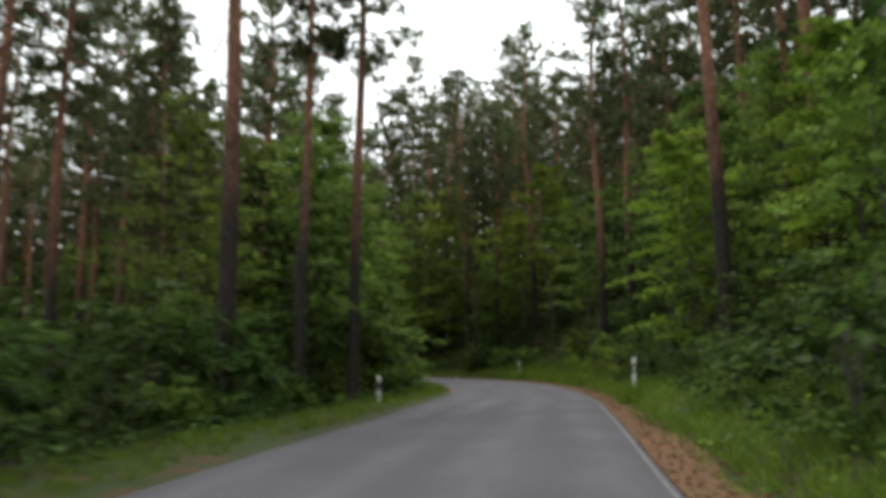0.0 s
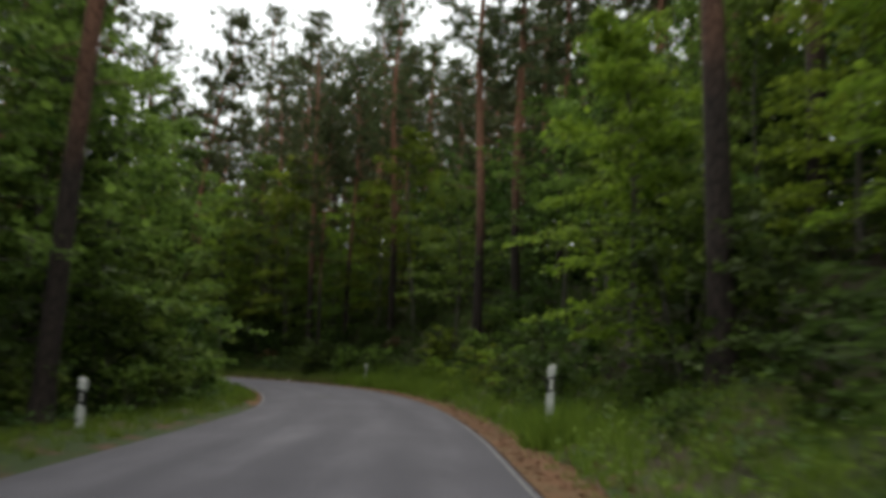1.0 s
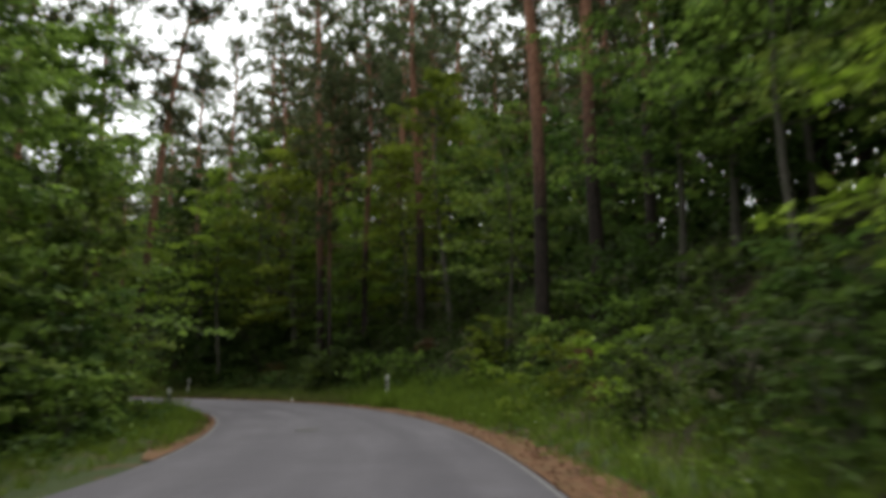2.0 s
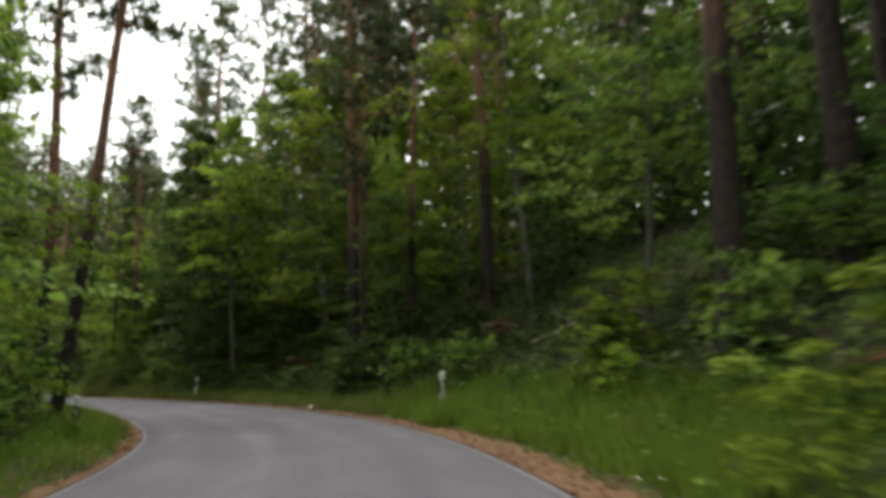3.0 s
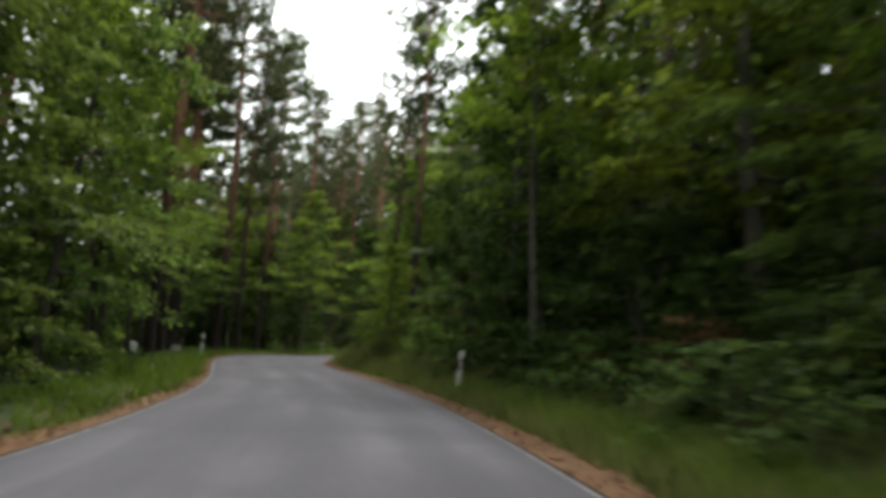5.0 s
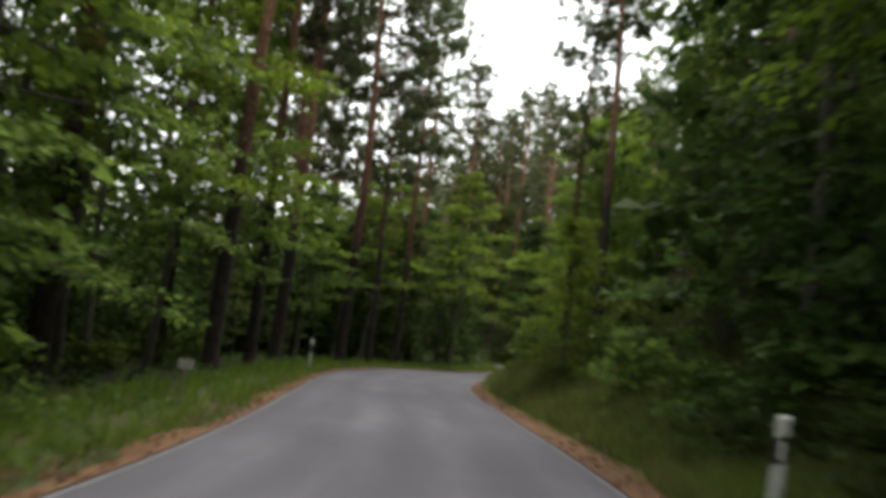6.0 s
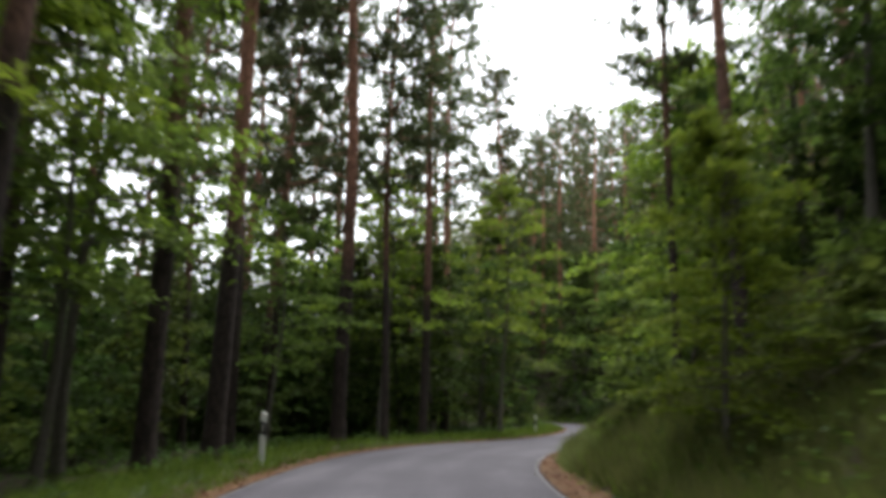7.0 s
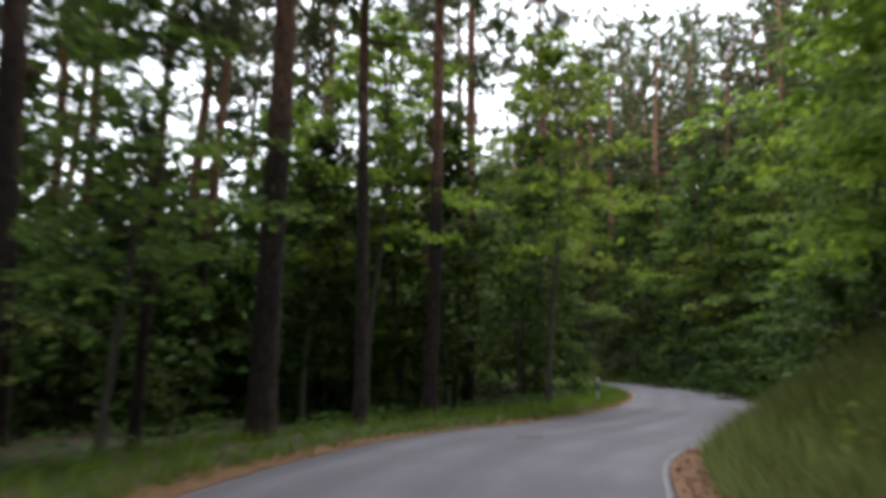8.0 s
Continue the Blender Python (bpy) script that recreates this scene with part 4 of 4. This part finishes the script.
# ---------------------------------------------------------------- delineator posts
def delineator(side):
    """A white roadside post: rounded three-sided plastic body, slanted cap, black band with a reflector."""
    thing = new("delineator_post")

    def outline(grow):
        w, dp = 0.06 + grow, 0.05 + grow
        return [(-w, -dp), (w, -dp), (w * 1.0, -dp * 0.2), (w * 0.45, dp), (-w * 0.45, dp), (-w, -dp * 0.2)]

    def prism(name, lo, hi, slant_lo, slant_hi, grow, mat):
        bm = bmesh.new()
        rings = []
        for h, sl in ((lo, slant_lo), (hi, slant_hi)):
            rings.append([bm.verts.new((x, y, h + sl * x / 0.12)) for x, y in outline(grow)])
        n = len(rings[0])
        for k in range(n):
            bm.faces.new((rings[0][k], rings[0][(k + 1) % n], rings[1][(k + 1) % n], rings[1][k]))
        bm.faces.new(rings[1])
        bm.faces.new(rings[0][::-1])
        bmesh.ops.bevel(bm, geom=bm.edges[:], offset=0.004, segments=1, affect="EDGES")
        return bm_mesh(name, bm, mat)
    part("post_body", prism("post_body", -0.25, 0.97, 0, 0.05 * side, 0, WHITE), thing)
    band = part("black_band", prism("black_band", 0.53, 0.79, 0.05 * side, 0.05 * side, 0.003, BLACK), thing, "black slanted band")
    for h in ((0.66,) if side > 0 else (0.625, 0.70)):
        bm = bmesh.new()
        if side > 0:
            bmesh.ops.create_cube(bm, size=1, matrix=pose(0, -0.056, h) @ Matrix.Diagonal((0.045, 0.012, 0.18, 1)))
        else:
            bmesh.ops.create_cone(bm, cap_ends=True, segments=14, radius1=0.024, radius2=0.021, depth=0.012, matrix=pose(0, -0.056, h, 90))
        bmesh.ops.bevel(bm, geom=bm.edges[:], offset=0.002, segments=1, affect="EDGES")
        part("reflector", bm_mesh("reflector", bm, REFLECT), band, "pale glassy reflector")
    return thing


def place_posts(side, rows):
    proto = delineator(side)
    tagged(proto, "white plastic delineator post with black band in the verge grass", "delineator post", "delineator posts")
    mats = []
    for x, y, z, lean in rows:
        i = along([(x, y)])[1][0]
        yaw = math.degrees(math.atan2(-TAN[i][0], TAN[i][1]))
        mats.append(pose(x, y, z, 0, 0, yaw) @ pose(0, 0, 0, 0, lean, 0))
    for m in mats[1:]:
        copy_thing(proto, m)
    proto.matrix_basis = mats[0]


place_posts(1, [(5.47, 21.28, 0.42, 3.0), (4.62, 46.47, 0.17, 2.0), (-6.45, 66.74, 0.06, 4.0), (-32.4, 114.3, -0.15, 1.0)])
place_posts(-1, [(-2.12, 22.79, 0.0, -1.0), (-2.5, 44.33, -0.12, 0), (-11.89, 61.87, -0.2, 1.0), (-23.17, 76.96, -0.05, 0.5), (-29.85, 98.1, -0.3, 0)])


# ---------------------------------------------------------------- small things on the verge and the bank
def grass_round(places):
    """Tall grass that hides the feet of the posts."""
    rng = np.random.default_rng(51)
    xy = np.vstack([np.array([[x, y]]) + rng.normal(0, 0.24, (70, 2)) for x, y in places])
    xy = xy[np.abs(along(xy)[0]) > HALF + 0.45]
    v, f = tuft_grass(0.62, 0.024, 5)(rng, np.column_stack([xy, ground_z(xy, False) - 0.02]))
    tagged(new("tall_grass", mesh_of("tall_grass", v, f, GRASS)), "tall green grass clumps round the roadside posts", "grass", kind="stuff")


grass_round([(5.47, 21.2), (4.66, 46.3), (-11.9, 61.8), (-2.5, 44.2), (5.9, 21.6), (5.1, 46.6), (4.3, 46.2), (4.66, 45.9), (4.55, 45.7), (4.8, 45.8), (5.47, 20.9), (5.3, 20.8)])


def litter_bits(rng, at):
    way = rng.normal(0, 1, at.shape) * [1, 1, 0.15]
    at = at + [0, 0, 0.045]
    return leaves(rng, at, way, np.array([0, 0, 1.0]) + rng.normal(0, 0.3, at.shape), 0.10, 0.05)


carpet("grass", 2600, 0.42, 0.95, 62, 212, tuft_grass(0.14, 0.012, 5), GRASS, "short thin grass growing through the needle litter", "grass", 55)
carpet("grass", 1600, -0.5, -0.16, stretch_s(33), 212, tuft_grass(0.14, 0.012, 5), GRASS, "short thin grass growing through the needle litter", "grass", 56)
carpet("litter_bits", 9000, 0.02, 1.0, 62, 212, litter_bits, BROWN_FERN, "scattered brown leaves and needles beside the asphalt", "leaf litter", 52)
carpet("litter_bits", 5000, 5.0, 9.5, stretch_s(38), stretch_s(57), litter_bits, BROWN_FERN, "dead brown leaves lying on the bare bank", "leaf litter", 54)
carpet("litter_bits", 5000, -0.75, -0.02, stretch_s(33), 212, litter_bits, BROWN_FERN, "scattered brown leaves and needles beside the asphalt", "leaf litter", 53)


def fallen_branch(points, radius, twigs):
    """A pale dead branch with a few broken side twigs."""
    rng = np.random.default_rng(len(points) + int(radius * 1000))
    pts = np.array(points, float)
    t = np.linspace(0, 1, 9)
    line = np.stack([np.interp(t, np.linspace(0, 1, len(pts)), pts[:, k]) for k in range(3)], 1) + rng.normal(0, 0.02, (9, 3))
    thing = new("fallen_branch")
    base = line[0].copy()
    thing.location = base
    part("limb", mesh_of("limb", *tube(line - base, radius * (1 - 0.75 * t), 7), DEAD, True), thing)
    for k in range(twigs):
        p0 = line[rng.integers(2, 7)] - base
        d = rng.normal(0, 1, 3) * [1, 1, 0.6]
        d = d / np.linalg.norm(d) * rng.uniform(0.3, 0.7)
        part("twig", mesh_of("twig", *tube([p0, p0 + d * 0.5, p0 + d + [0, 0, 0.05]], [radius * 0.4, radius * 0.25, radius * 0.1], 5), DEAD, True), thing)
    tagged(thing, "pale dead branch lying on the wooded bank", "branch", "fallen branches")


def on_bank(x, y, up):
    return (x, y, gz(x, y) + up)


fallen_branch([on_bank(8.3, 48.4, 0.03), on_bank(7.7, 48.2, 0.28), on_bank(7.0, 47.9, 0.5)], 0.05, 3)
fallen_branch([on_bank(8.3, 48.5, 0.05), on_bank(8.15, 49.1, 0.25), on_bank(7.9, 49.8, 0.45)], 0.035, 2)
fallen_branch([on_bank(7.3, 51.7, 0.03), on_bank(6.8, 51.6, 0.5), on_bank(6.2, 51.4, 0.9)], 0.04, 2)
fallen_branch([on_bank(7.2, 57.4, 0.2), on_bank(7.4, 56.4, 0.35), on_bank(7.6, 55.2, 0.15)], 0.05, 3)
fallen_branch([on_bank(-13.2, 78.6, 0.12), on_bank(-12.4, 77.9, 0.4), on_bank(-11.4, 77.3, 0.3)], 0.06, 3)

BRACKEN = broadleaf(np.random.default_rng(28), "dead_bracken", 0.9, 0.8, 0.05, 12, 6, 8, 0.11, BROWN_FERN, 0.012, bark=DEAD, stems=4, inner=4)
spread_out(BRACKEN, [(2.3, 57.6, 0.9), (-0.6, 62.1, 1.0), (-2.2, 63.4, 0.8), (3.4, 56.0, 0.7), (6.8, 51.8, 0.8), (-10.8, 79.8, 0.9), (8.0, 33.4, 0.5), (8.8, 36.6, 0.7), (-9.6, 81.0, 0.8)],
           "rusty brown dead bracken clump on the bank", "bracken", "bracken clumps", R)


def wildflowers():
    """Small white flower heads on stalks, a few here and there in the verge."""
    rng = np.random.default_rng(61)
    spots = [(5.5, 18.4), (5.9, 19.8), (6.2, 16.9), (6.1, 15.5), (2.0, 55.4), (-19.5, 85.6), (5.6, 23.5), (6.0, 25.0), (5.3, 17.5), (5.8, 21.0), (-1.0, 60.6), (6.4, 32.5), (5.9, 40.6), (-17.9, 79.2), (5.66, 19.3), (5.74, 35.7)]
    heads, stalks = [], []
    for x, y in spots:
        for k in range(rng.integers(1, 3)):
            p = np.array([x, y, 0.0]) + rng.normal(0, 0.12, 3) * [1, 1, 0]
            p[2] = gz(p[0], p[1])
            top = p + [rng.normal(0, 0.03), rng.normal(0, 0.03), rng.uniform(0.25, 0.42)]
            stalks.append(tube([p, (p + top) / 2 + [0.01, 0, 0], top], [0.004, 0.004, 0.003], 4))
            a = np.arange(9) * 2 * math.pi / 9
            way = np.stack([np.cos(a), np.sin(a), 0 * a + 0.15], 1)
            heads.append(leaves(rng, np.repeat(top[None], 9, 0), way, np.repeat([[0.0, 0.0, 1.0]], 9, 0), 0.021, 0.015))
    me = both("wildflowers", joined(stalks), joined(heads), GRASS, PETAL)
    tagged(new("wildflowers", me), "small white wildflowers scattered in the verge grass", "flowers", kind="stuff")


wildflowers()


def pebble(x, y, size, seed, label):
    bm = bmesh.new()
    bmesh.ops.create_icosphere(bm, subdivisions=2, radius=size)
    rng = np.random.default_rng(seed)
    for v in bm.verts:
        v.co *= 1 + rng.normal(0, 0.09)
        v.co.z *= 0.55
    me = bm_mesh("stone", bm, STONE, False)
    ob = new("stone", me)
    ob.matrix_basis = pose(x, y, gz(x, y) + size * 0.35 + 0.02, 4, -3, 40)
    tagged(ob, label, "stone")


pebble(0.75, 54.3, 0.09, 71, "pale stone lying in the needle litter")
pebble(-1.55, 60.1, 0.07, 72, "small pale stone beside the asphalt")


def marker_plate(x, y, height):
    """A small pale plate on a thin stake at the edge of the wood."""
    thing = new("marker_post")
    i = along([(x, y)])[1][0]
    thing.matrix_basis = pose(x, y, gz(x, y), 0, 3, math.degrees(math.atan2(-TAN[i][0], TAN[i][1])))
    bm = bmesh.new()
    bmesh.ops.create_cone(bm, cap_ends=True, segments=10, radius1=0.022, radius2=0.02, depth=height + 0.2, matrix=pose(0, 0.02, height / 2 - 0.1))
    part("stake", bm_mesh("stake", bm, DEAD), thing, "thin weathered stake")
    bm = bmesh.new()
    bmesh.ops.create_cube(bm, size=1, matrix=pose(0, -0.01, height) @ Matrix.Diagonal((0.23, 0.014, 0.15, 1)))
    bmesh.ops.bevel(bm, geom=bm.edges[:], offset=0.004, segments=2, affect="EDGES")
    part("plate", bm_mesh("plate", bm, STONE), thing, "pale plain plate")
    tagged(thing, "small pale marker plate on a stake in the grass", "marker post")


marker_plate(-14.5, 65.9, 0.62)


def tar_patch(x, y, size):
    """A dark mended spot in the asphalt with a ragged outline."""
    rng = np.random.default_rng(81)
    bm = bmesh.new()
    i = along([(x, y)])[1][0]
    d = along([(x, y)])[0][0]
    ring = []
    for k in range(16):
        a = k * math.pi / 8
        r = rng.uniform(0.85, 1.1)
        ring.append((math.cos(a) * 0.30 * r * size, math.sin(a) * 0.42 * r * size))
    low = [bm.verts.new((u, v, -0.01)) for u, v in ring]
    top = [bm.verts.new((u * 0.97, v * 0.97, 0.006)) for u, v in ring]
    bm.faces.new(top)
    for k in range(16):
        bm.faces.new((low[k], low[(k + 1) % 16], top[(k + 1) % 16], top[k]))
    ob = new("tar_patch", bm_mesh("tar_patch", bm, TAR))
    ob.matrix_basis = pose(x, y, road_z(LINE_XY[i, 1]) + crown(d) + 0.001)
    tagged(ob, "small dark tar patch in the grey asphalt", "road patch", kind="structure")


tar_patch(2.25, 36.2, 1.0)
tar_patch(-24.9, 87.0, 0.7)
